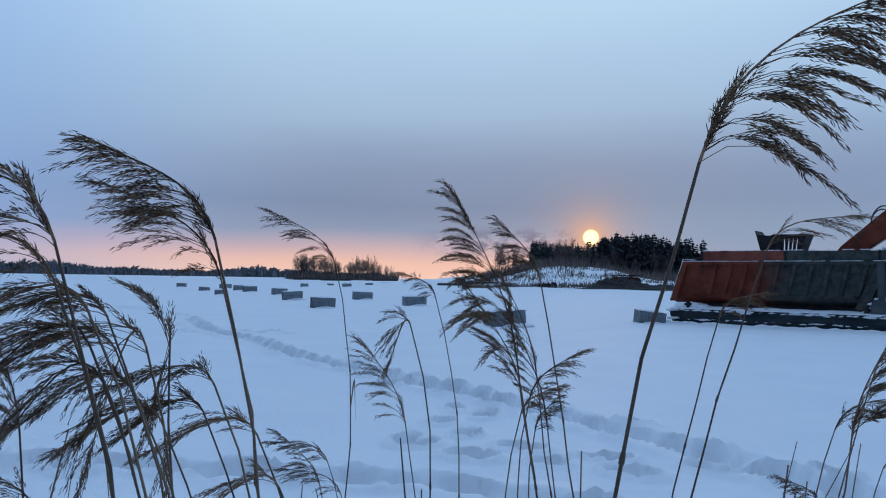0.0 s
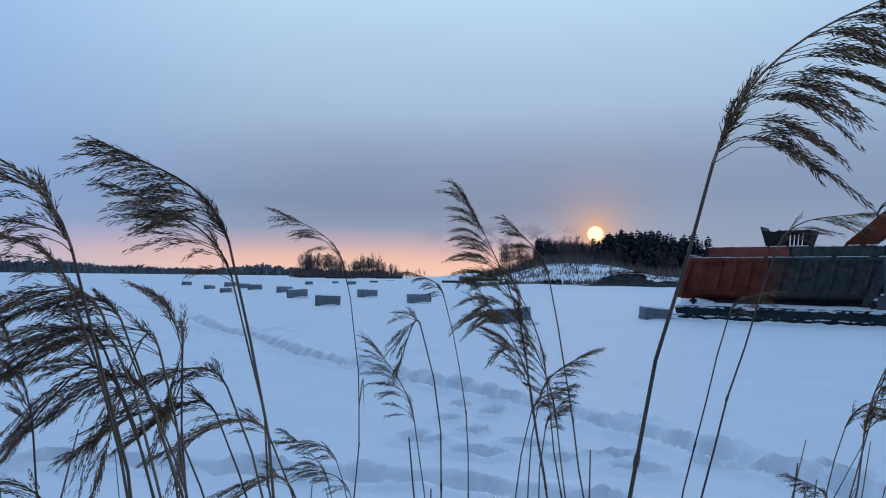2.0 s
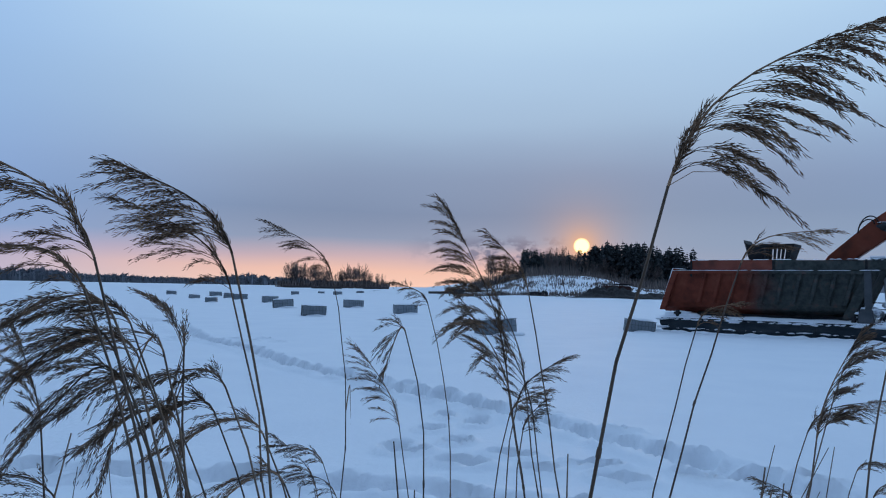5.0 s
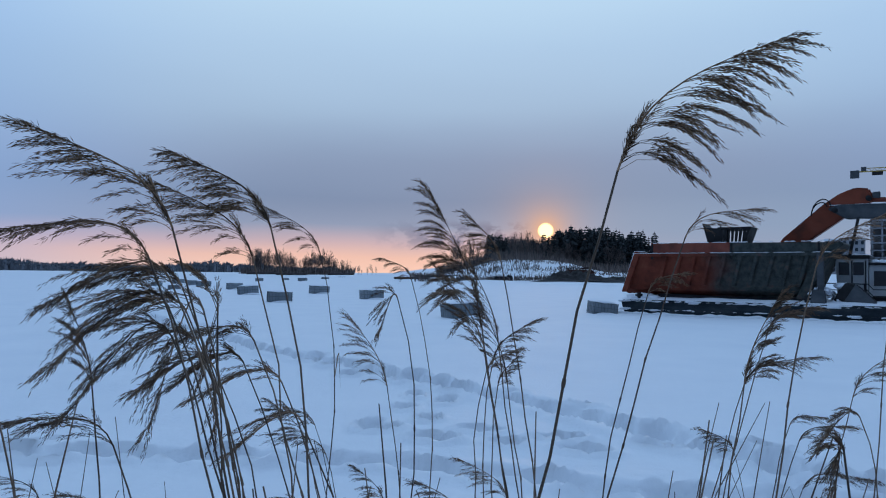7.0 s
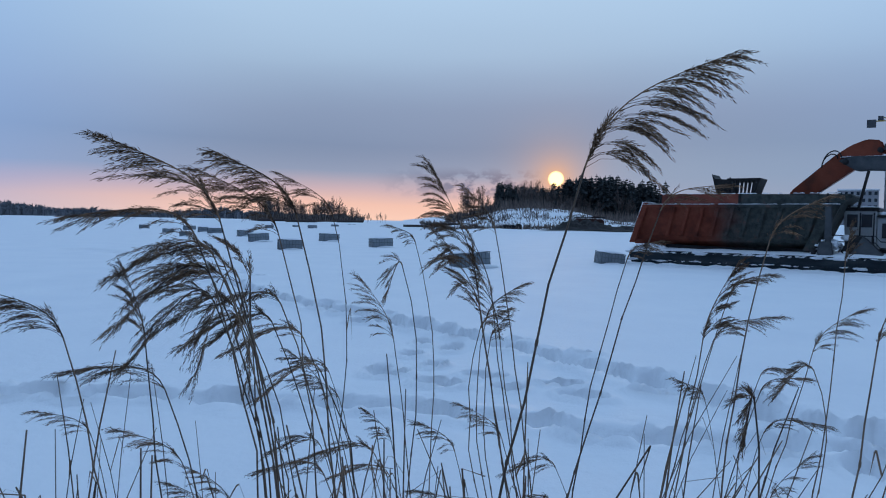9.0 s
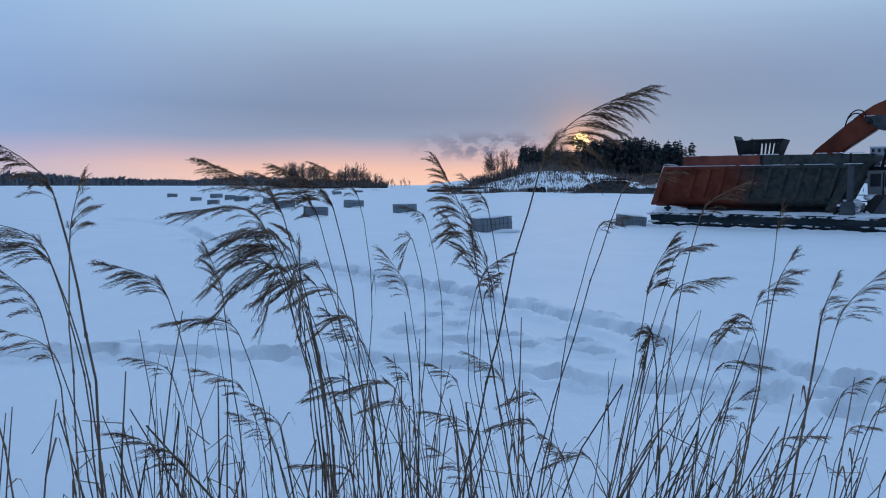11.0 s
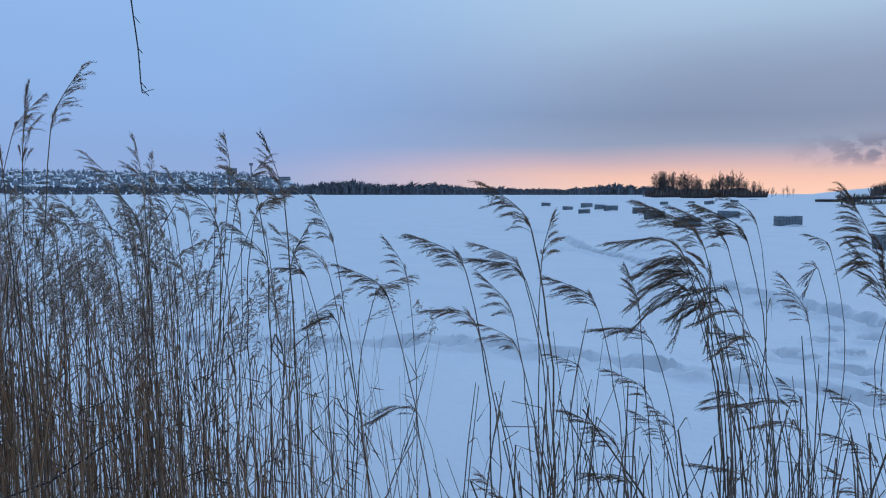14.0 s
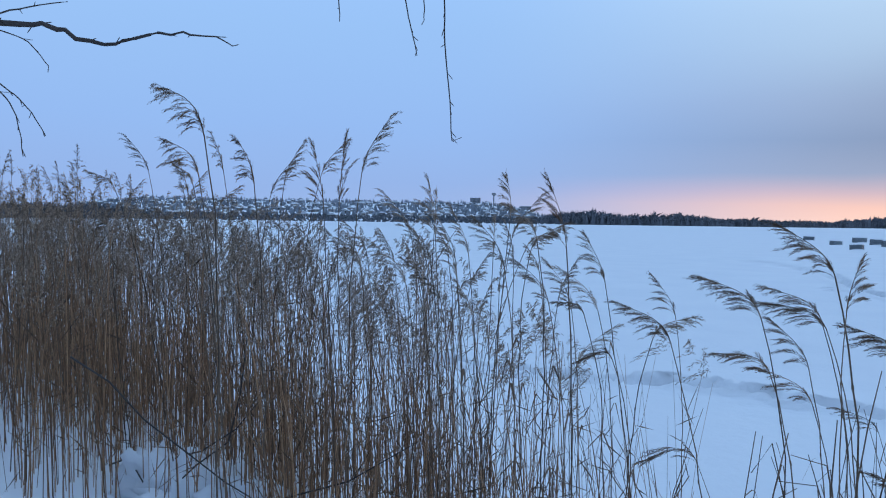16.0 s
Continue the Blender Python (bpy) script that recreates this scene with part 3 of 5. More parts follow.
def make_excavator():
    e = thing("excavator", BARGE @ pose(0, 2.3, 0), "orange long-reach excavator with a white cab on the barge", "excavator")
    part("stick", Geo().prism([(4.6, 2.1), (5.1, 1.9), (5.82, 2.72), (6.9, 3.5), (7.5, 3.78), (7.78, 4.1), (7.62, 4.45), (7.2, 4.5), (6.7, 4.3), (6.2, 3.95), (4.85, 2.75)], 0.1, 0.52), ORANGE, e, "orange box-section arm with snow on top", bevel=0.05)
    part("boom", Geo().prism([(6.35, 3.78), (6.75, 3.92), (9.6, 3.86), (11.2, 2.6), (11.2, 1.9), (10.6, 2.1), (9.3, 3.3), (7.4, 3.42), (6.95, 3.4)], -0.08, 0.34), GREY_STEEL, e, "grimy grey box-section boom", bevel=0.04)
    part("boom_pin", Geo().tube([(6.6, -0.14, 3.72), (6.6, 0.58, 3.72)], 0.1, 12), DARK_STEEL, e, smooth=True)
    part("boom_pin", Geo().tube([(7.62, -0.1, 4.1), (7.62, 0.62, 4.1)], 0.09, 12), DARK_STEEL, e, smooth=True)
    part("cylinder", Geo().tube([(7.7, 0.2, 4.06), (9.8, 0.2, 3.98)], 0.085, 12), RED, e, "red hydraulic cylinder", smooth=True)
    part("cylinder_lug", Geo().box((7.72, 0.1, 4.1), (7.95, 0.3, 4.32)), GREY_STEEL, e, bevel=0.02)
    part("cylinder", Geo().tube([(7.32, -0.2, 3.4), (7.05, -0.2, 2.1)], 0.05, 10), DARK_STEEL, e, "slim dark strut", smooth=True)
    for k in (0.0, 0.12):
        pts = [(5.85 + (0.62 - k) * (1 - math.cos(i / 9 * math.pi)) / 2, 0.02 - k * 0.3, 3.55 + 0.3 * i / 9 + (0.42 - k) * math.sin(i / 9 * math.pi)) for i in range(10)]
        part("hose", Geo().tube(pts, 0.022, 6), DARK_STEEL, e, smooth=True)
    top = Geo()
    rng = random.Random(12)
    for i in range(22):
        x = 6.5 + i * 0.12
        top.blob((x, 0.12, 3.9), (0.1, 0.16, 0.03), rng, 7, 4, flat=0.01)
    top.tube([(4.9, 0.31, 2.75), (5.5, 0.31, 3.3), (6.2, 0.31, 3.93), (6.7, 0.31, 4.27)], [0.03, 0.06, 0.05, 0.03], 8)
    part("arm_snow", top, SNOW_LUMP, e, "snow along the arm", smooth=True)
    # cab and engine house
    cab = part("cab_shell", Geo().prism([(6.66, 0.85), (7.58, 0.78), (7.58, 2.04), (6.58, 2.04)], 0.0, 1.6), CAB_WHITE, e, "white cab with dark windows", bevel=0.03)
    part("cab_roof", Geo().box((6.48, -0.08, 2.045), (7.66, 1.68, 2.16)), DARK_STEEL, e, bevel=0.03)
    part("roof_snow", Geo().blob((7.07, 0.8, 2.15), (0.6, 0.85, 0.09), rng, 14, 6, flat=0.01), SNOW_LUMP, e, smooth=True)
    part("roof_lamp", Geo().box((6.5, -0.1, 2.165), (6.6, 0.02, 2.26)), DARK_STEEL, e, bevel=0.01)
    part("roof_lamp", Geo().box((6.7, -0.1, 2.165), (6.8, 0.02, 2.26)), DARK_STEEL, e, bevel=0.01)
    for x0, x1, z0 in ((6.7, 7.02, 1.48), (7.14, 7.46, 1.48)):
        part("window", Geo().box((x0, -0.012, z0), (x1, 0.0, 1.92)), WINDOW, cab)
    part("door_frame", Geo().box((7.08, -0.02, 0.82), (7.12, 0.0, 1.98)), DARK_STEEL, cab)
    part("door_frame", Geo().box((7.49, -0.02, 0.82), (7.53, 0.0, 1.98)), DARK_STEEL, cab)
    engine = part("engine_house", Geo().box((7.6, 0.02, 0.75), (12.2, 2.2, 1.82)), CAB_WHITE, e, "white engine house with a snowy roof", bevel=0.03)
    part("house_roof", Geo().box((7.6, -0.05, 1.825), (12.3, 2.26, 1.9)), DARK_STEEL, e, bevel=0.015)
    sn = Geo()
    for i in range(18):
        sn.blob((7.75 + i * 0.25, 1.0, 1.9), (0.28, 1.1, 0.13), rng, 10, 5, 0.3, flat=0.01)
    part("house_snow", sn, SNOW_LUMP, engine, "thick snow on the roof", smooth=True)
    for i in range(4):
        x = 7.75 + i * 0.62
        part("window", Geo().prism([(x, 1.12), (x + 0.44, 1.12), (x + 0.44, 1.62), (x, 1.62)], 0.005, 0.018), WINDOW, engine)
    part("track", Geo().prism([(6.6, 0.62), (6.8, 0.52), (11.8, 0.52), (12.0, 0.7), (11.8, 0.86), (6.8, 0.86)], 0.1, 0.6), DARK_STEEL, e, bevel=0.04)
    part("track", Geo().prism([(6.6, 0.62), (6.8, 0.52), (11.8, 0.52), (12.0, 0.7), (11.8, 0.86), (6.8, 0.86)], 1.6, 2.1), DARK_STEEL, e, bevel=0.04)
    for z in (0.98, 1.2):
        part("guard_rail", Geo().tube([(5.9, -0.3, z), (7.6, -0.3, z - 0.02), (7.75, -0.3, z - 0.2), (9.4, -0.3, z - 0.22)], 0.018, 6), DARK_STEEL, e, smooth=True)
    for x in (5.95, 6.7, 7.5, 8.6):
        part("rail_post", Geo().tube([(x, -0.3, 0.52), (x, -0.3, 1.2)], 0.02, 6), DARK_STEEL, e, smooth=True)


def make_deck_gear():
    p = thing("mooring_post", BARGE @ pose(6.38, 0.5, 0), "snowy grey steel spud post with a collar", "post")
    part("column", Geo().box((-0.1, -0.1, 0.5), (0.1, 0.1, 2.2)), GREY_STEEL, p, bevel=0.02)
    part("collar", Geo().prism([(-0.3, 0.3), (0.24, 0.3), (0.16, 1.0), (-0.2, 1.0)], -0.42, -0.2), GREY_STEEL, p, bevel=0.03)
    s = Geo()
    rng = random.Random(3)
    for _ in range(60):
        q = rng.random()
        s.blob((rng.uniform(-0.7, 0.7) * (1.1 - q), rng.uniform(-0.35, 0.5), 0.58 + 0.45 * q), (rng.uniform(0.06, 0.16), 0.12, rng.uniform(0.03, 0.08)), rng, 8, 5, 0.8)
    solo("snow_heap", s, SNOW_LUMP, "lumpy snow heaped on deck gear round the post", "snow", kind="stuff", m=BARGE @ pose(6.38, 0.7, 0), smooth=True)
    k = thing("digging_bucket", BARGE @ pose(7.3, 0.9, 0.52), "dark steel digging bucket lying on the snowy deck", "bucket")
    part("shell", Geo().prism([(-0.62, 0.0), (0.7, 0.02), (0.1, 0.62), (-0.2, 0.72), (-0.42, 0.42)], -0.35, 0.4), DARK_STEEL, k, bevel=0.03)
    part("side_plate", Geo().prism([(-0.3, 0.02), (0.72, 0.02), (0.08, 0.66)], -0.4, -0.36), GREY_STEEL, k, bevel=0.01)
    for i in range(4):
        part("tooth", Geo().prism([(0.62, 0.0), (0.82, 0.03), (0.62, 0.09)], -0.3 + i * 0.2, -0.22 + i * 0.2), GREY_STEEL, k)
    part("bucket_snow", Geo().blob((-0.3, 0.0, 0.6), (0.3, 0.35, 0.12), rng, 10, 6), SNOW_LUMP, k, smooth=True)


make_barge()
make_tipper_body()
make_basket()
make_excavator()
make_deck_gear()

# ---------------------------------------------------------------- caged tanks frozen in the ice


def make_tank():
    t = thing("tank_container", pose(0, 0, 0), "snow-capped white plastic tank in a steel cage sunk in the ice", "tank", "tanks on the ice")
    part("tank", Geo().box((-0.58, -0.48, -0.3), (0.58, 0.48, 0.52)), TANK, t, bevel=0.05)
    for z in (0.04, 0.28, 0.5):
        g = Geo()
        c = [(-0.59, -0.49), (0.59, -0.49), (0.59, 0.49), (-0.59, 0.49), (-0.59, -0.49)]
        for (x0, y0), (x1, y1) in zip(c, c[1:]):
            g.tube([(x0, y0, z), (x1, y1, z)], 0.011, 5)
        part("cage_ring", g, CAGE, t)
    for i in range(8):
        x = -0.55 + i * 1.1 / 7
        for y in (-0.505, 0.505):
            part("cage_bar", Geo().tube([(x, y, -0.2), (x, y, 0.52)], 0.009, 4), CAGE, t)
    for i in range(5):
        y = -0.4 + i * 0.2
        for x in (-0.605, 0.605):
            part("cage_bar", Geo().tube([(x, y, -0.2), (x, y, 0.52)], 0.009, 4), CAGE, t)
    part("snow_cap", Geo().blob((0, 0, 0.51), (0.63, 0.53, 0.09), random.Random(3), 18, 8, 0.15, flat=0.02), SNOW_LUMP, t, "rounded snow cap", smooth=True)
    part("drift", Geo().blob((0.2, -0.5, -0.02), (0.65, 0.4, 0.1), random.Random(8), 12, 5, 0.3), SNOW_LUMP, t, smooth=True)
    return t


tank = make_tank()
first = True
for x, y, turn, tip, s in ((-5.3, 35.3, 14, 2, 0.92), (-1.05, 39.7, 18, -1, 0.94), (-4.85, 50.2, 30, 2, 0.95), (-8.9, 46.6, 16, -3, 1.0), (-12.5, 59.9, 25, 1, 0.95),
                           (-16.9, 68.0, 20, 0, 1.0), (-19.4, 74.0, 12, 2, 1.0), (-23.7, 84.2, 30, 0, 1.0), (-16.4, 57.1, 5, -2, 0.7), (-21.7, 70.0, 45, 3, 0.7),
                           (-19.1, 109, 10, 0, 0.95), (-17.5, 125, 22, 0, 0.8), (-13.8, 117, 35, 0, 1.0), (-11.4, 130, 5, 0, 1.1), (-9.1, 139, 15, 0, 1.2),
                           (-1.6, 145, 25, 0, 1.1), (-31, 91, 10, 3, 0.9), (2.25, 23.3, 20, -4, 0.92), (7.72, 26.4, 4, 6, 0.78)):
    m = pose(x, y, 0, tip * 0.3, tip, turn) @ Matrix.Scale(s, 4)
    if first:
        tank.matrix_world = m
        first = False
    else:
        c = copy_thing(tank, pose(x, y, 0, tip * 0.3, tip, turn))
        c.scale = (s, s, s)

# ---------------------------------------------------------------- far shores


def spindles(geo, rows):
    """Slim four-sided slivers: base, direction with length, half width."""
    for b, d, w in rows:
        b, d = Vector(b), Vector(d)
        a = d.cross(Vector((0.2, 0.31, 0.93)))
        if a.length < 1e-6:
            a = d.cross(Vector((1, 0, 0)))
        a = a.normalized() * w
        c = d.normalized().cross(a)
        m = b + d * 0.4
        geo.put([b, m + a, m - a * 0.5 + c * 0.87, m - a * 0.5 - c * 0.87, b + d], [(0, 2, 1), (0, 3, 2), (0, 1, 3), (4, 1, 2), (4, 2, 3), (4, 3, 1)])


def make_spruce(rng, h):
    t = thing("spruce_tree", pose(0, 0, 0), "dark green spruce tree on the far bank", "tree", "trees of the far wood")
    part("trunk", Geo().tube([(0, 0, -0.5), (0.02, 0, h * 0.5), (0, 0, h * 0.97)], [h * 0.016, h * 0.01, 0.02], 6), FAR_BARK, t)
    g, rows = Geo(), []
    n = 17
    blunt = rng.choice((0.8, 0.6, 0.45))
    for i in range(n):
        s = i / n
        z = h * (0.14 + 0.86 * s)
        r = h * 0.2 * (1 - s) ** blunt * rng.uniform(0.75, 1.2) + 0.12
        for k in range(9):
            a = rng.uniform(0, 6.283)
            q = r * rng.uniform(0.65, 1.1)
            rows.append(((0, 0, z), (q * math.cos(a), q * math.sin(a), -q * rng.uniform(0.15, 0.55)), 0.12 + 0.16 * q))
    rows.append(((0, 0, h * 0.9), (0, 0, h * 0.12), 0.1))
    spindles(g, rows)
    part("crown", g, SPRUCE, t)
    return t


def make_bare_tree(rng, h, spread=0.2):
    t = thing("bare_tree", pose(0, 0, 0), "leafless birch with fine upright twigs", "tree", "bare trees on the far bank")
    bend = rng.uniform(-0.04, 0.04) * h
    part("trunk", Geo().tube([(0, 0, -0.6), (bend * 0.4, 0, h * 0.45), (bend, 0, h * 0.95)], [h * 0.013, h * 0.009, h * 0.002], 5), FAR_BARK, t)
    g, rows = Geo(), []
    for i in range(34):
        s = rng.uniform(0.22, 0.97)
        a, q = rng.uniform(0, 6.283), h * spread * (1.1 - s) * rng.uniform(0.5, 1.3) + 0.1
        b = Vector((bend * s, 0, h * s * 0.95))
        d = Vector((q * math.cos(a), q * math.sin(a), q * rng.uniform(0.9, 2.2)))
        rows.append((b, d, 0.028))
        for _ in range(4):
            u = rng.uniform(0.3, 0.9)
            rows.append((b + d * u, d * rng.uniform(0.3, 0.6) + Vector((rng.uniform(-0.3, 0.3), rng.uniform(-0.3, 0.3), rng.uniform(-0.05, 0.4))), 0.02))
    spindles(g, rows)
    part("crown", g, BRUSH, t)
    return t


def plant(kinds, spots, rng):
    """Sets copies of a few tree kinds at places x, y with a size."""
    used = set()
    for i, (x, y, s) in enumerate(spots):
        k = kinds[i % len(kinds)]
        m = pose(x, y, base_height(x, y) - 0.1, 0, 0, rng.uniform(0, 360))
        if k.name not in used:
            used.add(k.name)
            ob = k
            ob.matrix_world = m
        else:
            ob = copy_thing(k, m)
        ob.scale = (s, s, s)


def far_woods():
    rng = random.Random(21)
    spots = []
    for i in range(250):
        u = rng.random()
        x = 26.0 + 40.5 * u
        y = 188.5 - 0.22 * (x - 25) + rng.uniform(0, 22)
        s = (0.68 + 0.24 * step(x, 39, 48) * (1 - 0.7 * step(x, 55, 64))) * rng.uniform(0.74, 1.06) * (1.12 if x < 29 else 1) + 0.25 * step(x, 33, 47)
        spots.append((x, y, s))
    plant([make_spruce(rng, h) for h in (9.6, 10.0, 10.2, 10.4, 10.6, 11.0)], spots, rng)
    spots = [(rng.uniform(-30.5, -9.5), rng.uniform(160, 174), 1.0) for _ in range(70)]
    spots = [(x, y, (1.05 if x < -23 else 0.8 if x < -18 else 1.0 if x < -13 else 0.7) * rng.uniform(0.7, 1.05)) for x, y, s in spots]
    spots += [(rng.uniform(-10, -3), rng.uniform(162, 176), rng.uniform(0.25, 0.5)) for _ in range(10)]
    spots += [(rng.gauss(15.5, 1.3), rng.uniform(158, 166), rng.uniform(0.9, 1.3)) for _ in range(9)]
    spots += [(rng.uniform(18, 25), rng.uniform(160, 168), rng.uniform(0.5, 0.8)) for _ in range(6)]
    spots += [(rng.uniform(30, 66), rng.uniform(178, 186), rng.uniform(0.9, 1.5)) for _ in range(40)]
    spots += [(rng.uniform(62, 74), rng.uniform(172, 182), rng.uniform(0.5, 0.9)) for _ in range(16)]
    plant([make_bare_tree(rng, h) for h in (5.0, 5.4, 5.8)], spots, rng)
    # scrub along the banks
    g, rows = Geo(), []
    for _ in range(16000):
        pick = rng.random()
        if pick < 0.1:
            x, y, h = rng.uniform(-32, -8), rng.uniform(158, 166), rng.uniform(0.6, 2.2)
        elif pick < 0.17:
            x, y, h = rng.uniform(10, 20), rng.uniform(150, 160), rng.uniform(0.5, 2.6)
        elif pick < 0.4:
            x, y, h = rng.uniform(24, 74), rng.uniform(158, 185), rng.uniform(0.5, 3.0)
        else:
            x, y, h = rng.uniform(4, 72), rng.choice((rng.gauss(121, 1.5), rng.gauss(135, 2.5), rng.gauss(146, 3), rng.uniform(118, 165))), rng.uniform(0.25, 1.0)
            if noise.noise((x * 0.11, y * 0.16, 9)) < -0.12:
                continue
            h *= 1.0 + noise.noise((x * 0.3, y * 0.3, 4))
        rows.append(((x, y, base_height(x, y) - 0.1), (rng.uniform(-0.3, 0.3) * h, rng.uniform(-0.3, 0.3) * h, h), 0.05 + 0.014 * h))
    spindles(g, rows)
    solo("scrub", g, BRUSH, "leafless brown scrub on the snowy bank", "scrub", kind="stuff")
    # woods across the lake
    g, rows = Geo(), []
    for i in range(5600):
        az = radians(rng.uniform(-84, -4))
        deg = math.degrees(az)
        d = rng.uniform(560, 640)
        town = step(deg, -70, -66) * (1 - step(deg, -39, -36))
        e = 1.3 - 0.4 * step(deg, -28, -23) + 0.15 * step(deg, -18, -15) - 0.3 * step(deg, -9, -6)
        e *= 1.0 - 0.72 * town
        e *= 0.75 + 0.35 * noise.noise((deg * 0.35, 1.7, 0)) + 0.2 * noise.noise((deg * 1.6, 4.7, 0))
        h = max(1.5, d * radians(e)) * rng.uniform(0.4, 1.0)
        x, y = d * math.sin(az), d * math.cos(az)
        rows.append(((x, y, base_height(x, y) - h * 0.35), (rng.uniform(-0.9, 0.9), rng.uniform(-0.5, 0.5), h * 1.35), rng.uniform(0.5, 1.5)))
        for _ in range(3):
            rows.append(((x, y, base_height(x, y) + h * rng.uniform(0.3, 0.7)), (rng.gauss(0, 0.22) * h, rng.gauss(0, 0.1) * h, h * rng.uniform(0.15, 0.32)), rng.uniform(0.5, 1.1)))
    spindles(g, rows)
    solo("far_wood", g, HAZED_WOOD, "low dark woodland along the far shore, haze put into its colour", "woodland", kind="stuff")
    g, rows = Geo(), []
    for i in range(2200):
        az = radians(rng.uniform(-76, -36))
        d = rng.uniform(640, 980)
        x, y = d * math.sin(az), d * math.cos(az)
        h = rng.uniform(2, 6)
        rows.append(((x, y, base_height(x, y) - 2), (rng.uniform(-0.5, 0.5), rng.uniform(-0.5, 0.5), h + 2), rng.uniform(0.9, 2.2)))
    spindles(g, rows)
    solo("hill_trees", g, HAZED_TWIGS, "small trees among the houses of the far hill, coloured pale for haze", "trees", kind="stuff")
    g, rows = Geo(), []
    for i in range(700):
        az = radians(rng.uniform(22, 42))
        d = rng.uniform(560, 620)
        x, y = d * math.sin(az), d * math.cos(az)
        rows.append(((x, y, base_height(x, y) - 2), (rng.uniform(-0.5, 0.5), rng.uniform(-0.5, 0.5), rng.uniform(5, 10)), rng.uniform(1.2, 2.4)))
    spindles(g, rows)
    solo("distant_wood", g, HAZED_WOOD, "low dark woodland beyond the barge", "woodland", kind="stuff")


def make_house(rng, w, d, h, roof):
    t = thing("house", pose(0, 0, 0), "small house with a snow-covered pitched roof on the far hill", "house", "houses of the far town")
    wall = part("wall", Geo().box((-w / 2, -d / 2, -3), (w / 2, d / 2, h)), HOUSE_WALL, t)
    part("roof", Geo().prism([(-w * 0.56, h - 0.2), (w * 0.56, h - 0.2), (w * 0.56, h), (0, h + roof), (-w * 0.56, h)], -d * 0.56, d * 0.56), SNOW_LUMP, t, "snow-covered roof")
    for k in (-0.28, 0.05, 0.3):
        part("window", Geo().box((k * w - 0.5, -d / 2 - 0.05, h * 0.4), (k * w + 0.5, -d / 2, h * 0.4 + 1.2)), WINDOW, wall)
    return t


def make_block(name, m, w, d, h, storeys, bays, label, mat):
    b = thing(name, m, label, "building")
    wall = part("wall", Geo().box((-w / 2, 0, -2), (w / 2, d, h)), mat, b)
    part("roof", Geo().box((-w / 2 - 0.3, -0.3, h), (w / 2 + 0.3, d + 0.3, h + 0.5)), SNOW_LUMP, b, "snowy flat roof")
    fl, bw = h / storeys, w / bays
    for i in range(storeys):
        for k in range(bays):
            x, z = -w / 2 + (k + 0.25) * bw, i * fl + fl * 0.3
            part("window", Geo().box((x, -0.08, z), (x + bw * 0.5, -0.005, z + fl * 0.5)), WINDOW, wall)
    return b


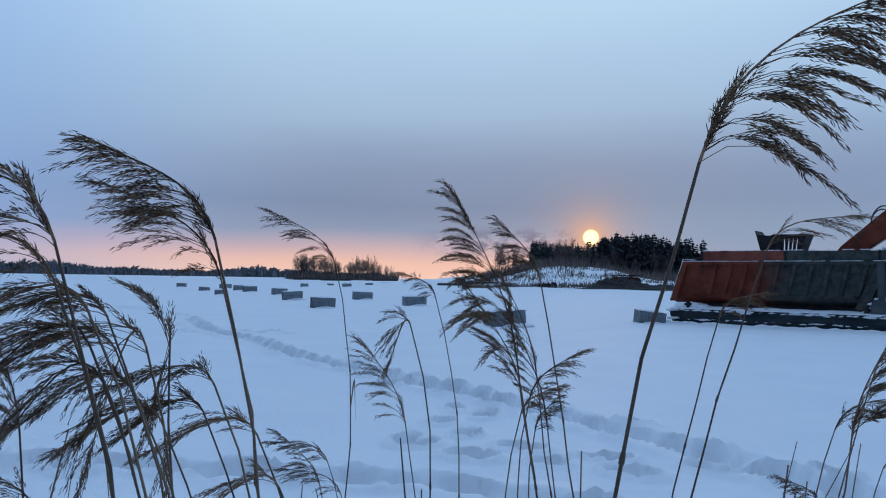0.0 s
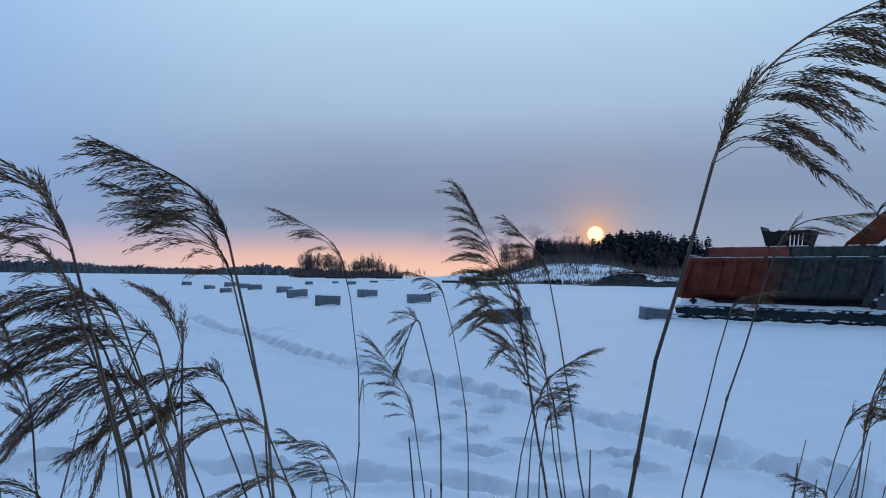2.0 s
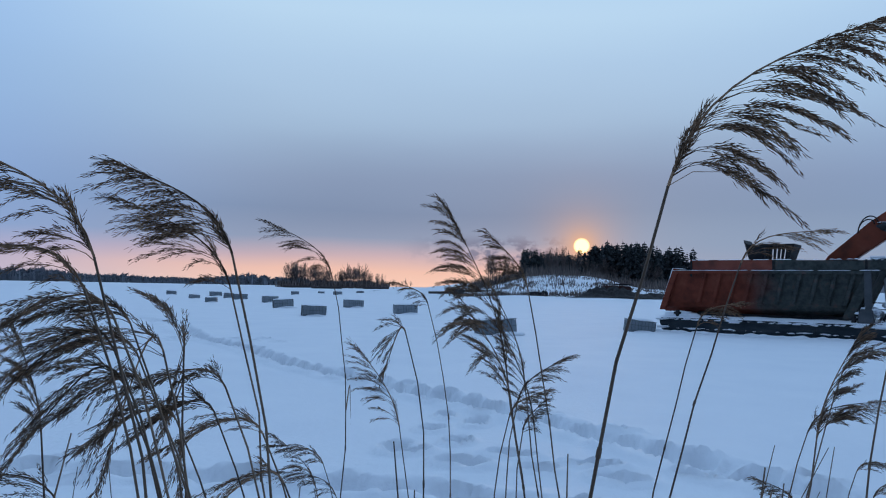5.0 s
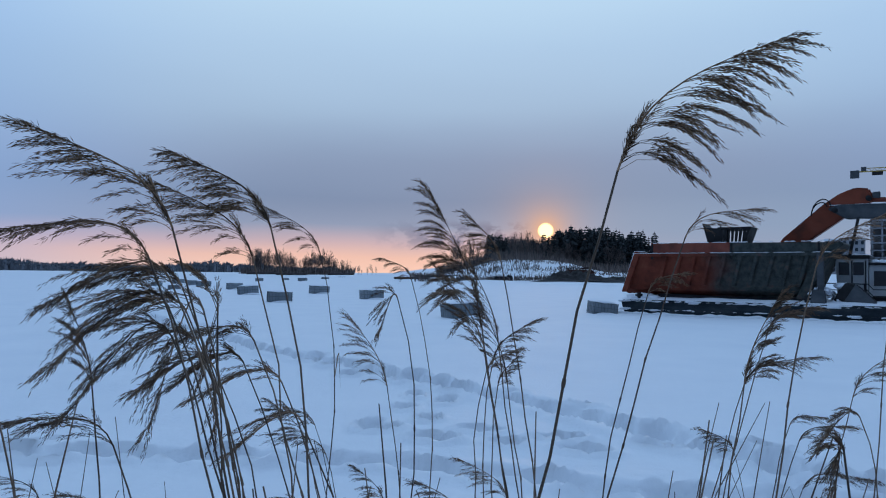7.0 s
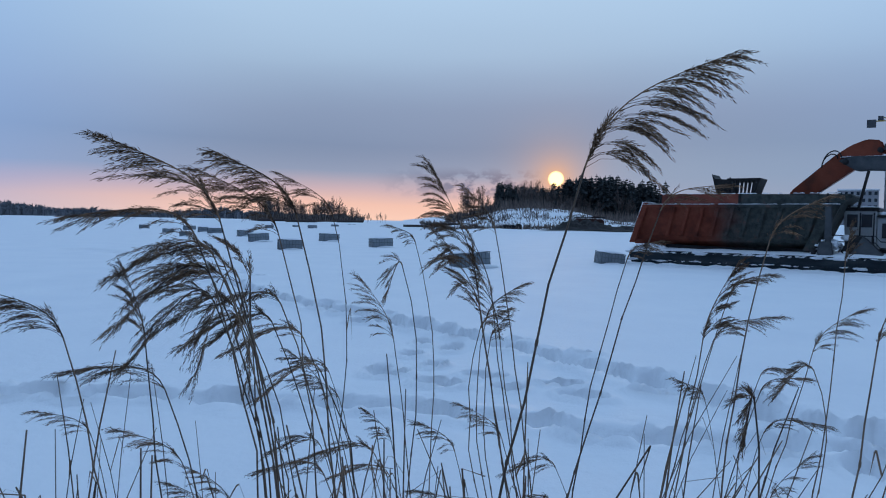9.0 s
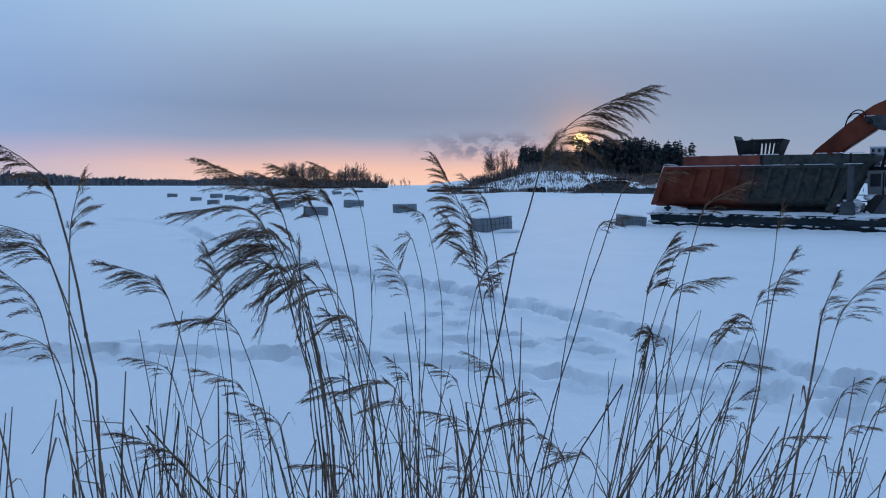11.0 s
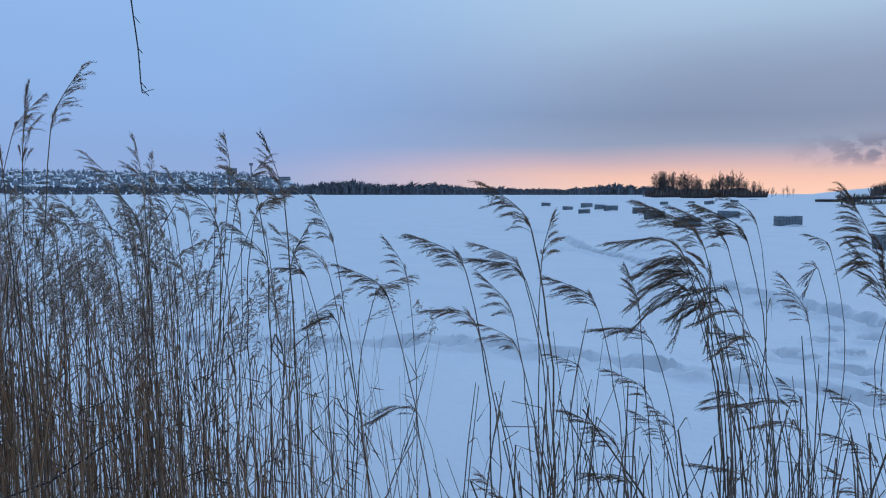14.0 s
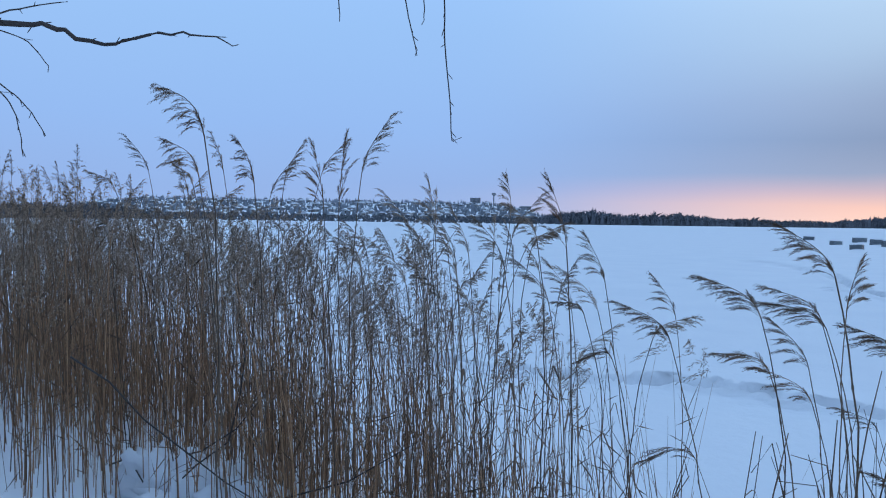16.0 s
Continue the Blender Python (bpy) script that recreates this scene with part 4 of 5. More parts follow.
def town():
    rng = random.Random(33)
    kinds = [make_house(rng, 7, 6, 3, 2.0), make_house(rng, 9, 6, 3.6, 2.2), make_house(rng, 6, 5.5, 4.2, 1.8)]
    used = set()
    for i in range(260):
        az = radians(rng.uniform(-72, -38))
        d = rng.uniform(610, 960)
        x, y = d * math.sin(az), d * math.cos(az)
        m = pose(x, y, base_height(x, y), 0, 0, -math.degrees(az) + rng.uniform(-50, 50))
        k = kinds[i % 3]
        if k.name in used:
            ob = copy_thing(k, m)
        else:
            used.add(k.name)
            ob = k
            ob.matrix_world = m
        size = rng.uniform(0.5, 0.85)
        ob.scale = (size, size, size)
    for x, y, w, h in ((-610, 765, 15, 7), (-640, 700, 13, 8)):
        make_block("apartment_block", pose(x, y, base_height(x, y), 0, 0, 40), w, 12, h, 3, 8, "grey low apartment block on the far hill", FACADE)
    x, y = -600, 690
    t = thing("water_tower", pose(x, y, base_height(x, y)), "slim pale water tower above the far town", "tower")
    part("shaft", Geo().tube([(0, 0, -2), (0, 0, 13)], 0.9, 8), FACADE, t)
    part("tank_head", Geo().tube([(0, 0, 13), (0, 0, 14), (0, 0, 16), (0, 0, 16.6)], [1.0, 2.6, 2.6, 1.4], 10), FACADE, t)
    # new flats and a crane beyond the barge
    make_block("apartment_building", pose(190, 296, 0, 0, 0, -33), 15, 12, 17, 6, 7, "grey six-storey apartment building with a flat roof", FACADE)
    s = thing("unfinished_building", pose(214, 283, 0, 0, 0, -36), "concrete building under construction with open floors", "building")
    for i in range(9):
        part("floor_slab", Geo().box((-18, 0, i * 3.1), (16, 14, i * 3.1 + 0.5)), FACADE, s)
        for k in range(10):
            x = -17.5 + k * 3.6
            part("column", Geo().box((x, 0.4, i * 3.1 + 0.5), (x + 0.6, 1.0, i * 3.1 + 3.1)), FACADE, s)
        part("inner_wall", Geo().box((-18, 6, i * 3.1 + 0.5), (16, 6.3, i * 3.1 + 3.1)), HOUSE_WALL, s)
    c = thing("tower_crane", pose(224, 280, 0, 0, 0, -34), "yellow tower crane with a concrete counterweight", "crane")
    jib = Geo()
    for y in (-0.6, 0.6):
        jib.tube([(-32, y, 46), (40, y, 46)], 0.18, 4)
    jib.tube([(-30, 0, 47.4), (38, 0, 47.4)], 0.16, 4)
    for i in range(35):
        x = -31 + i * 2
        jib.tube([(x, -0.6, 46), (x + 1, 0, 47.4)], 0.1, 3).tube([(x + 1, 0, 47.4), (x + 2, 0.6, 46)], 0.1, 3)
    part("jib", jib, YELLOW, c)
    part("counterweight", Geo().box((-35, -0.9, 43.4), (-31.6, 0.9, 46.6)), GREY_STEEL, c)
    part("winch_box", Geo().box((-31, -0.7, 46.2), (-29, 0.7, 48)), GREY_STEEL, c)
    part("sign_board", Geo().box((-27, -0.8, 44.2), (-23, -0.65, 45.7)), DARK_STEEL, c)
    mast = Geo()
    for x in (-0.9, 0.9):
        for y in (-0.9, 0.9):
            mast.tube([(x, y, 0), (x, y, 50)], 0.16, 4)
    for i in range(24):
        z = i * 2
        mast.tube([(-0.9, -0.9, z), (0.9, -0.9, z + 2)], 0.08, 3).tube([(0.9, 0.9, z), (-0.9, 0.9, z + 2)], 0.08, 3)
    part("mast", mast, YELLOW, c)


def soil_mound():
    rng = random.Random(5)
    g, nx, ny = Geo(), 110, 26
    for j in range(ny + 1):
        for i in range(nx + 1):
            x, y = -6.5 + 21.0 * i / nx, -3.2 + 6.4 * j / ny
            mound = 1.45 * math.exp(-((x + 2.2) / 2.2) ** 2) + 1.15 * math.exp(-((x - 1.2) / 2.0) ** 2) + 0.62 * math.exp(-((x - 6.5) / 4.6) ** 4)
            lump = 0.75 + 0.5 * noise.noise((x * 0.9, y * 0.9, 3)) + 0.3 * noise.noise((x * 2.3, y * 2.3, 8))
            g.v.append((x, y, 1.45 * mound * lump * math.exp(-(y / 2.0) ** 2) - 0.15))
    g.f = [(j * (nx + 1) + i, j * (nx + 1) + i + 1, (j + 1) * (nx + 1) + i + 1, (j + 1) * (nx + 1) + i) for j in range(ny) for i in range(nx)]
    solo("soil_mound", g, SOIL, "dark heap of frozen soil dusted with snow", "soil heap", m=pose(29.0, 114.5, base_height(29, 114.5)), smooth=True)
    d = thing("dredging_machine", pose(30.2, 116.6, 1.05, 0, 0, -6), "rusty tracked machine half hidden on the soil heap", "machine")
    part("body", Geo().prism([(-2.2, 0), (2.4, 0), (2.5, 0.7), (2.1, 1.15), (-1.8, 1.2), (-2.3, 0.7)], -0.8, 0.8), RUST, d, bevel=0.06)
    part("rail", Geo().tube([(-2.3, -0.85, 1.4), (2.5, -0.85, 1.45)], 0.06, 6), DARK_STEEL, d)
    part("deck_box", Geo().box((0.4, -0.6, 1.25), (1.8, 0.6, 1.55)), RUST, d, bevel=0.04)
    v = thing("parked_machine", pose(43, 122, 0.5, 0, 0, 10), "small dark machine standing in the snow", "machine")
    part("body", Geo().prism([(-1.2, 0.2), (1.3, 0.2), (1.2, 0.9), (0.4, 1.0), (0.1, 1.5), (-0.7, 1.5), (-1.1, 0.9)], -0.6, 0.6), DARK_STEEL, v, bevel=0.05)
    part("arm", Geo().tube([(1.0, 0, 0.9), (1.9, 0, 1.6), (2.5, 0, 0.7)], 0.1, 6), DARK_STEEL, v)
    t = thing("parked_truck", pose(18.3, 120, base_height(18.3, 120) - 0.25, 0, 0, 5), "dark low truck parked by the bank", "truck")
    part("bed", Geo().box((-2.6, -1, 0.7), (1.6, 1, 1.9)), DARK_STEEL, t, bevel=0.05)
    part("cab", Geo().prism([(1.7, 0.6), (3.4, 0.6), (3.4, 1.4), (3.0, 2.3), (1.7, 2.3)], -1, 1), DARK_STEEL, t, bevel=0.06)
    for x in (-1.8, 0.6, 2.6):
        part("wheel", Geo().tube([(x, -1.05, 0.5), (x, -0.75, 0.5)], 0.5, 12), DARK_STEEL, t)
    t.scale = (0.5, 0.5, 0.5)
    for x, y, w in ((-26, 150, 5), (-19.5, 146, 6), (4, 132, 6), (9, 138, 8), (-10, 150, 5)):
        lo = Geo()
        for k in range(4):
            lo.tube([(x - w / 2 + rng.uniform(-0.4, 0.4), y + k * 0.4, 0.2 + base_height(x, y)), (x + w / 2, y + k * 0.4 + rng.uniform(-1, 1), 0.25 + base_height(x, y))], 0.22, 6)
        solo("driftwood", lo, BARK, "dark logs lying on the snowy shore", "logs", "logs on the shore")


far_woods()
town()
soil_mound()

# ---------------------------------------------------------------- reeds


def sliver_mesh(name, B, D, W, mat, tubes=None):
    """One mesh of many three-edged slivers, with thin stalks added."""
    B, D, W = np.array(B), np.array(D), np.array(W)[:, None]
    L = np.linalg.norm(D, axis=1, keepdims=True)
    T = D / L
    A = np.cross(T, np.array([0.21, 0.33, 0.92]))
    A /= np.linalg.norm(A, axis=1, keepdims=True) + 1e-9
    C = np.cross(T, A)
    M = B + D * 0.38
    V = np.stack([B, M + A * W, M + (-0.5 * A + 0.87 * C) * W, M + (-0.5 * A - 0.87 * C) * W, B + D], 1).reshape(-1, 3)
    F = np.array([(0, 2, 1), (0, 3, 2), (0, 1, 3), (4, 1, 2), (4, 2, 3), (4, 3, 1)])
    F = (F[None] + 5 * np.arange(len(B))[:, None, None]).reshape(-1, 3)
    verts, faces = V.tolist(), F.tolist()
    if tubes:
        k = len(verts)
        verts += tubes.v
        faces += [tuple(k + i for i in f) for f in tubes.f]
    me = bpy.data.meshes.new(name)
    me.from_pydata(verts, [], faces)
    me.materials.append(mat)
    me.update()
    return me


def bezier(p, q):
    a, b, c, d = p
    return a * (1 - q) ** 3 + b * 3 * q * (1 - q) ** 2 + c * 3 * q * q * (1 - q) + d * q ** 3


def panicle(axis, wind, rng, branches=18, fine=1.0, loose=1.0, mat=HEAD, droop=0.6, body=0.62):
    """A reed's flower head along an axis curve: bare-footed side branches swept to leeward, each ending in a narrow hanging tassel of spikelets."""
    n = len(axis)
    length = sum((axis[i + 1] - axis[i]).length for i in range(n - 1))
    stalks = Geo()
    stalks.tube(axis, [0.0017 * (1 - 0.75 * i / (n - 1)) for i in range(n)], 4, False)
    B, D, W = [], [], []
    down = Vector((0, 0, -1))

    def spray(base, d0, sag, lb, bare, wide):
        """A side branch: bare at its foot, then short branchlets thick with spikelets, drawn out to a point."""
        at = lambda q: base + lb * (d0 * q + sag * q * q)
        stalks.tube([at(q) for q in (0, 0.25, 0.5, 0.75, 1.0)], [0.0006, 0.0005, 0.0004, 0.0003, 0.0002], 3, False)
        twigs = max(4, round(lb * 88 * fine * body + 3))
        for j in range(twigs + 1):
            u = bare + (0.96 - bare) * (j + rng.uniform(-0.3, 0.3)) / twigs
            u = min(0.97, max(0.05, u))
            t = (d0 + sag * 2 * u).normalized()
            o = Vector((rng.gauss(0, 1), rng.gauss(0, 1), rng.gauss(0, 1)))
            o = o - t * o.dot(t)
            lt = lb * rng.uniform(0.2, 0.36) * (1.15 - 0.75 * u) + 0.008
            d = (t + o * wide * (0.6 + 0.4 * body) * (1.2 - u)).normalized()
            bow = (t - d) * 0.5 + down * 0.16
            grains = max(4, round(lt * 360 * fine))
            for k in range(grains):
                q = (k + rng.random()) / grains
                g = (d + bow * 2 * q + Vector((rng.gauss(0, 0.2), rng.gauss(0, 0.2), rng.gauss(0, 0.2)))).normalized()
                B.append(at(u) + lt * (d * q + bow * q * q) + 0.0012 * Vector((rng.gauss(0, 1), rng.gauss(0, 1), rng.gauss(0, 1))))
                D.append(g * rng.uniform(0.007, 0.012) / math.sqrt(fine))
                W.append(rng.uniform(0.00042, 0.00078) * (0.55 + 0.45 * body) / fine ** 0.5)

    # branches leave the axis in knots, so that the plume breaks up into separate tufts
    knots = max(5, round(branches * 0.5))
    for i in range(knots):
        s = min(0.93, (i + 0.5 * rng.random()) / knots) ** 1.1
        k = min(n - 2, int(s * (n - 1)))
        foot = axis[k].lerp(axis[k + 1], s * (n - 1) - k)
        tan = (axis[k + 1] - axis[k]).normalized()
        reach = length * (0.06 + 0.46 * (1 - s) ** 0.7 * min(1.0, 0.72 + 2.0 * s)) * rng.uniform(0.8, 1.2)
        lie = Vector((rng.uniform(-0.1, 0.1), rng.uniform(-0.7, 0.7), rng.uniform(-0.25, 0.2)))
        for _ in range(rng.choice((2, 3)) if s < 0.6 else 2):
            side = lie + Vector((rng.gauss(0, 0.2), rng.gauss(0, 0.5), rng.gauss(0, 0.25)))
            d0 = (tan * 0.85 + side * 0.36 * loose + wind * 0.5 * loose * (1 - 0.6 * s)).normalized()
            sag = (wind * rng.uniform(0.05, 0.3) + down * rng.uniform(0.6, 1.0) * droop) * loose * (1 - 0.75 * s)
            spray(foot + tan * rng.uniform(-0.01, 0.01), d0, sag, reach * rng.uniform(0.6, 1.08), 0.36 * (1 - s) + 0.04, 0.2)
    end = axis[n - 4]
    tip = axis[n - 1] - end
    for k in range(2):
        spray(end, (tip.normalized() + Vector((0, rng.gauss(0, 0.06), rng.gauss(0, 0.04)))).normalized(), down * 0.06, tip.length * (1.04 - 0.2 * k), 0.0, 0.14)
    # short upright tufts round the foot of the head
    for _ in range(max(2, branches // 3)):
        d = (axis[2] - axis[0]).normalized() + Vector((rng.gauss(0, 0.14), rng.gauss(0, 0.2), rng.gauss(0, 0.1))) - wind * 0.06
        spray(axis[0].lerp(axis[2], rng.random()), d.normalized(), wind * 0.12, length * rng.uniform(0.07, 0.15), 0.05, 0.25)
    return sliver_mesh("panicle", B, D, W, mat, stalks)


def leaf_geo(base, out, rise, length, width, rng):
    """A dry ribbon leaf that rises, folds over and hangs."""
    g, vs = Geo(), []
    out = Vector(out).normalized()
    side = Vector((-out.y, out.x, 0))
    n = 7
    fold = rng.uniform(0.3, 0.6)
    for i in range(n + 1):
        q = i / n
        drop = max(0.0, q - fold)
        p = Vector(base) + out * length * (q * 0.6 - 0.2 * drop) + Vector((0, 0, length * (rise * min(q, fold) - 1.1 * drop)))
        w = width * (0.45 + 0.55 * math.sin(min(1, q * 1.6 + 0.2) * 1.57)) * (1 - q ** 3)
        tw = side * math.cos(q * 1.3) + Vector((0, 0, 1)) * math.sin(q * 1.3) * 0.6
        vs += [p + tw * w, p - tw * w, p + Vector((0, 0, 0.0006)) + out * 0.0006]
    g.put(vs, [(3 * i, 3 * i + 2, 3 * i + 5, 3 * i + 3) for i in range(n)] + [(3 * i + 2, 3 * i + 1, 3 * i + 4, 3 * i + 5) for i in range(n)])
    return g


def make_reed(root, head, tip, y_root=None, seed=0, thick=0.0026, branches=18, leaves=1, label="tall dry brown reed with a feathery drooping head", loose=1.0, fine=1.0, group="reeds by the shore", mat=HEAD, arch=0.08, droop=0.6, body=0.62):
    """A reed from its root (x, y) through the foot of its head (x, y, z) to the head's tip (x, z)."""
    rng = random.Random(seed)
    hx, hy, hz = head
    rx, ry = root
    gz = base_height(rx, ry) - 0.03
    t = thing("reed", pose(rx, ry, gz), label, "reed", group)
    H = Vector((hx - rx, hy - ry, hz - gz))
    E = Vector((tip[0] - rx, hy - ry + rng.uniform(-0.02, 0.02), tip[1] - gz))
    lean = (E - H)
    up = Vector((H.x * 0.35, H.y * 0.3, H.z * 0.4))
    reach = H - (Vector((0, 0, 0.75)) * 0.6 + lean.normalized() * 0.2).normalized() * H.z * 0.3
    curve = [Vector((0, 0, 0)), up, reach, H]
    pts = [bezier(curve, i / 14) for i in range(15)]
    for i in range(2, 13):
        pts[i] += Vector((rng.gauss(0, 0.0025), rng.gauss(0, 0.0025), 0))
    nodes = Geo().tube(pts, [thick * (1.0 - 0.5 * i / 14) for i in range(15)], 6, False)
    for i in (3, 5, 7, 9, 11):
        d = (pts[i + 1] - pts[i]).normalized() * 0.006
        nodes.tube([pts[i] - d, pts[i], pts[i] + d], [thick * 0.85, thick * (1.35 - 0.04 * i), thick * 0.8], 6, False)
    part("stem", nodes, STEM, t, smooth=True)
    head_dir = (H - reach).normalized()
    L = lean.length
    ax = [bezier([H, H + head_dir * L * (0.3 + 0.9 * arch), H + lean * 0.56 + Vector((0, 0, arch * L)), E], i / 10) for i in range(11)]
    wind = Vector((1 if lean.x > 0 else -1, rng.uniform(-0.25, 0.25), 0)).normalized()
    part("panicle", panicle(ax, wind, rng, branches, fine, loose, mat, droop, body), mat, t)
    for k in range(leaves):
        i = rng.randint(4, 11)
        a = rng.uniform(0, 6.283)
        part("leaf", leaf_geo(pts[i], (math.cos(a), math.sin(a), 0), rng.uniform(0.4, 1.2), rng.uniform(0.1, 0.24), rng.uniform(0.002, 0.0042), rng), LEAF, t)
    return t


# single reeds in front of the ice
make_reed((-0.05, 0.80), (0.262, 0.735, 1.556), (0.515, 1.755), seed=1, arch=0.13, droop=1.0, body=1.0, thick=0.0034, branches=34, leaves=0, label="thick tall reed bowing over, with a large brown plume")
make_reed((-0.17, 0.78), (-0.215, 0.72, 1.47), (-0.36, 1.575), seed=2, body=0.75, thick=0.0026, branches=26, leaves=1)
make_reed((-0.12, 0.62), (-0.309, 0.602, 1.460), (-0.483, 1.582), seed=3, thick=0.0024, branches=24, leaves=0, label="tall reed with a very long drooping plume")
make_reed((-0.30, 2.0), (-0.27, 2.0, 1.47), (-0.46, 1.62), seed=4, branches=16)
make_reed((0.40, 1.5), (0.17, 1.51, 1.27), (0.03, 1.63), seed=5, droop=1.0, body=0.95, thick=0.0034, branches=26, leaves=2, label="dense dark reed plume standing nearly upright", loose=0.9)
make_reed((0.42, 1.55), (0.21, 1.48, 1.44), (0.12, 1.56), seed=6, branches=18, leaves=1)
make_reed((-0.20, 1.18), (-0.289, 0.996, 1.436), (-0.463, 1.566), seed=7, branches=18, leaves=0)
make_reed((0.05, 1.65), (-0.06, 1.63, 1.12), (-0.165, 1.31), seed=8, branches=11, thick=0.0024)
make_reed((0.03, 1.72), (0.0, 1.7, 1.40), (-0.08, 1.45), seed=9, branches=7, thick=0.0022, leaves=0)
make_reed((-0.18, 1.25), (-0.04, 1.22, 1.36), (-0.08, 1.28), seed=10, branches=7, thick=0.0022, leaves=0)
make_reed((0.22, 1.42), (0.64, 1.42, 1.50), (0.84, 1.575), seed=11, branches=7, thick=0.003, leaves=0)
make_reed((0.46, 1.2), (0.65, 1.15, 1.2), (0.73, 1.385), seed=12, body=0.9, branches=19, leaves=1, label="pale tufted reed head standing upright", loose=0.8)
make_reed((0.62, 1.6), (0.88, 1.62, 1.12), (1.09, 1.2), seed=13, branches=17, leaves=1)
make_reed((0.68, 1.2), (0.80, 1.15, 1.43), (0.95, 1.545), seed=14, branches=9, thick=0.0028, leaves=0)
make_reed((0.93, 1.72), (1.22, 1.68, 1.08), (1.40, 1.22), seed=15, branches=17, leaves=1)
make_reed((0.44, 0.59), (0.486, 0.572, 1.204), (0.468, 1.133), seed=16, branches=16, leaves=1)
make_reed((0.75, 0.95), (0.93, 0.95, 1.22), (0.99, 1.36), seed=17, branches=11, thick=0.0032, leaves=0)
make_reed((0.38, 1.52), (0.18, 1.5, 1.20), (0.06, 1.43), seed=61, branches=11, leaves=1, loose=0.6)
make_reed((0.40, 1.5), (0.21, 1.52, 1.25), (0.13, 1.46), seed=62, branches=11, leaves=0, loose=0.6)
make_reed((0.41, 1.48), (0.23, 1.5, 1.15), (0.15, 1.37), seed=63, branches=11, leaves=1, loose=0.6)
make_reed((0.36, 1.40), (0.176, 1.350, 1.225), (0.272, 1.312), seed=80, branches=8, leaves=0, thick=0.0022, loose=0.8, label="slender reed with a small head bent across the others")
make_reed((0.36, 1.40), (0.160, 1.350, 1.196), (0.238, 1.247), seed=81, branches=8, leaves=0, thick=0.0022, loose=0.8, label="slender reed with a small head bent across the others")
make_reed((0.36, 1.40), (0.186, 1.350, 1.168), (0.224, 1.226), seed=82, branches=8, leaves=0, thick=0.0022, loose=0.8, label="slender reed with a small head bent across the others")
make_reed((0.50, 1.32), (0.780, 1.300, 1.293), (0.903, 1.346), seed=83, branches=8, leaves=0, thick=0.0022, loose=0.8, label="slender reed with a small head bent across the others")
# the fan of heads in the clump
make_reed((-0.22, 0.78), (-0.36, 0.77, 1.40), (-0.53, 1.36), seed=18, branches=16, leaves=1, label="reed with a broad drooping fan of brown plume")
make_reed((-0.24, 0.84), (-0.37, 0.80, 1.36), (-0.55, 1.26), seed=19, branches=15, leaves=1)
make_reed((-0.20, 0.92), (-0.34, 0.88, 1.35), (-0.43, 1.15), seed=20, branches=14, leaves=0)
make_reed((-0.24, 0.74), (-0.38, 0.74, 1.43), (-0.60, 1.46), seed=21, branches=13, leaves=0)
make_reed((-0.18, 0.98), (-0.33, 0.93, 1.34), (-0.335, 1.12), seed=22, branches=12, leaves=1, loose=0.6)
make_reed((-0.26, 0.90), (-0.38, 0.86, 1.31), (-0.56, 1.17), seed=23, branches=13, leaves=1)
make_reed((-0.45, 1.02), (-0.55, 1.0, 1.22), (-0.60, 1.37), seed=24, branches=11, leaves=0, loose=0.6)
make_reed((-0.12, 1.05), (-0.24, 1.02, 1.22), (-0.40, 1.19), seed=25, branches=12, leaves=1)
make_reed((-0.10, 0.95), (-0.27, 0.92, 1.30), (-0.42, 1.29), seed=26, branches=12, leaves=0)
make_reed((-0.08, 1.0), (-0.20, 0.98, 1.16), (-0.33, 1.10), seed=27, branches=11, leaves=1)
make_reed((-0.73, 0.60), (-0.827, 0.60, 1.24), (-0.937, 1.37), seed=71, branches=11, leaves=1, thick=0.0026)
make_reed((-0.75, 0.70), (-0.847, 0.70, 1.12), (-1.016, 1.21), seed=72, branches=11, leaves=1, thick=0.0026)
make_reed((-0.68, 0.55), (-0.783, 0.55, 1.38), (-0.941, 1.46), seed=73, branches=11, leaves=1, thick=0.0026)
make_reed((-0.38, 0.95), (-0.495, 0.950, 1.129), (-0.707, 1.159), seed=74, branches=11, leaves=1, thick=0.0026)
make_reed((-0.23, 0.85), (-0.350, 0.820, 1.352), (-0.487, 1.328), seed=90, branches=15, leaves=0, thick=0.0022, label="reed with a broad drooping fan of brown plume")
make_reed((-0.23, 0.89), (-0.346, 0.860, 1.303), (-0.489, 1.249), seed=91, branches=15, leaves=0, thick=0.0022, label="reed with a broad drooping fan of brown plume")
make_reed((-0.21, 0.93), (-0.327, 0.900, 1.260), (-0.454, 1.221), seed=92, branches=15, leaves=0, thick=0.0022, label="reed with a broad drooping fan of brown plume")
make_reed((-0.17, 0.98), (-0.292, 0.950, 1.262), (-0.419, 1.217), seed=93, branches=15, leaves=0, thick=0.0022, label="reed with a broad drooping fan of brown plume")
make_reed((-0.23, 0.83), (-0.352, 0.800, 1.390), (-0.490, 1.388), seed=94, branches=15, leaves=0, thick=0.0022, label="reed with a broad drooping fan of brown plume")
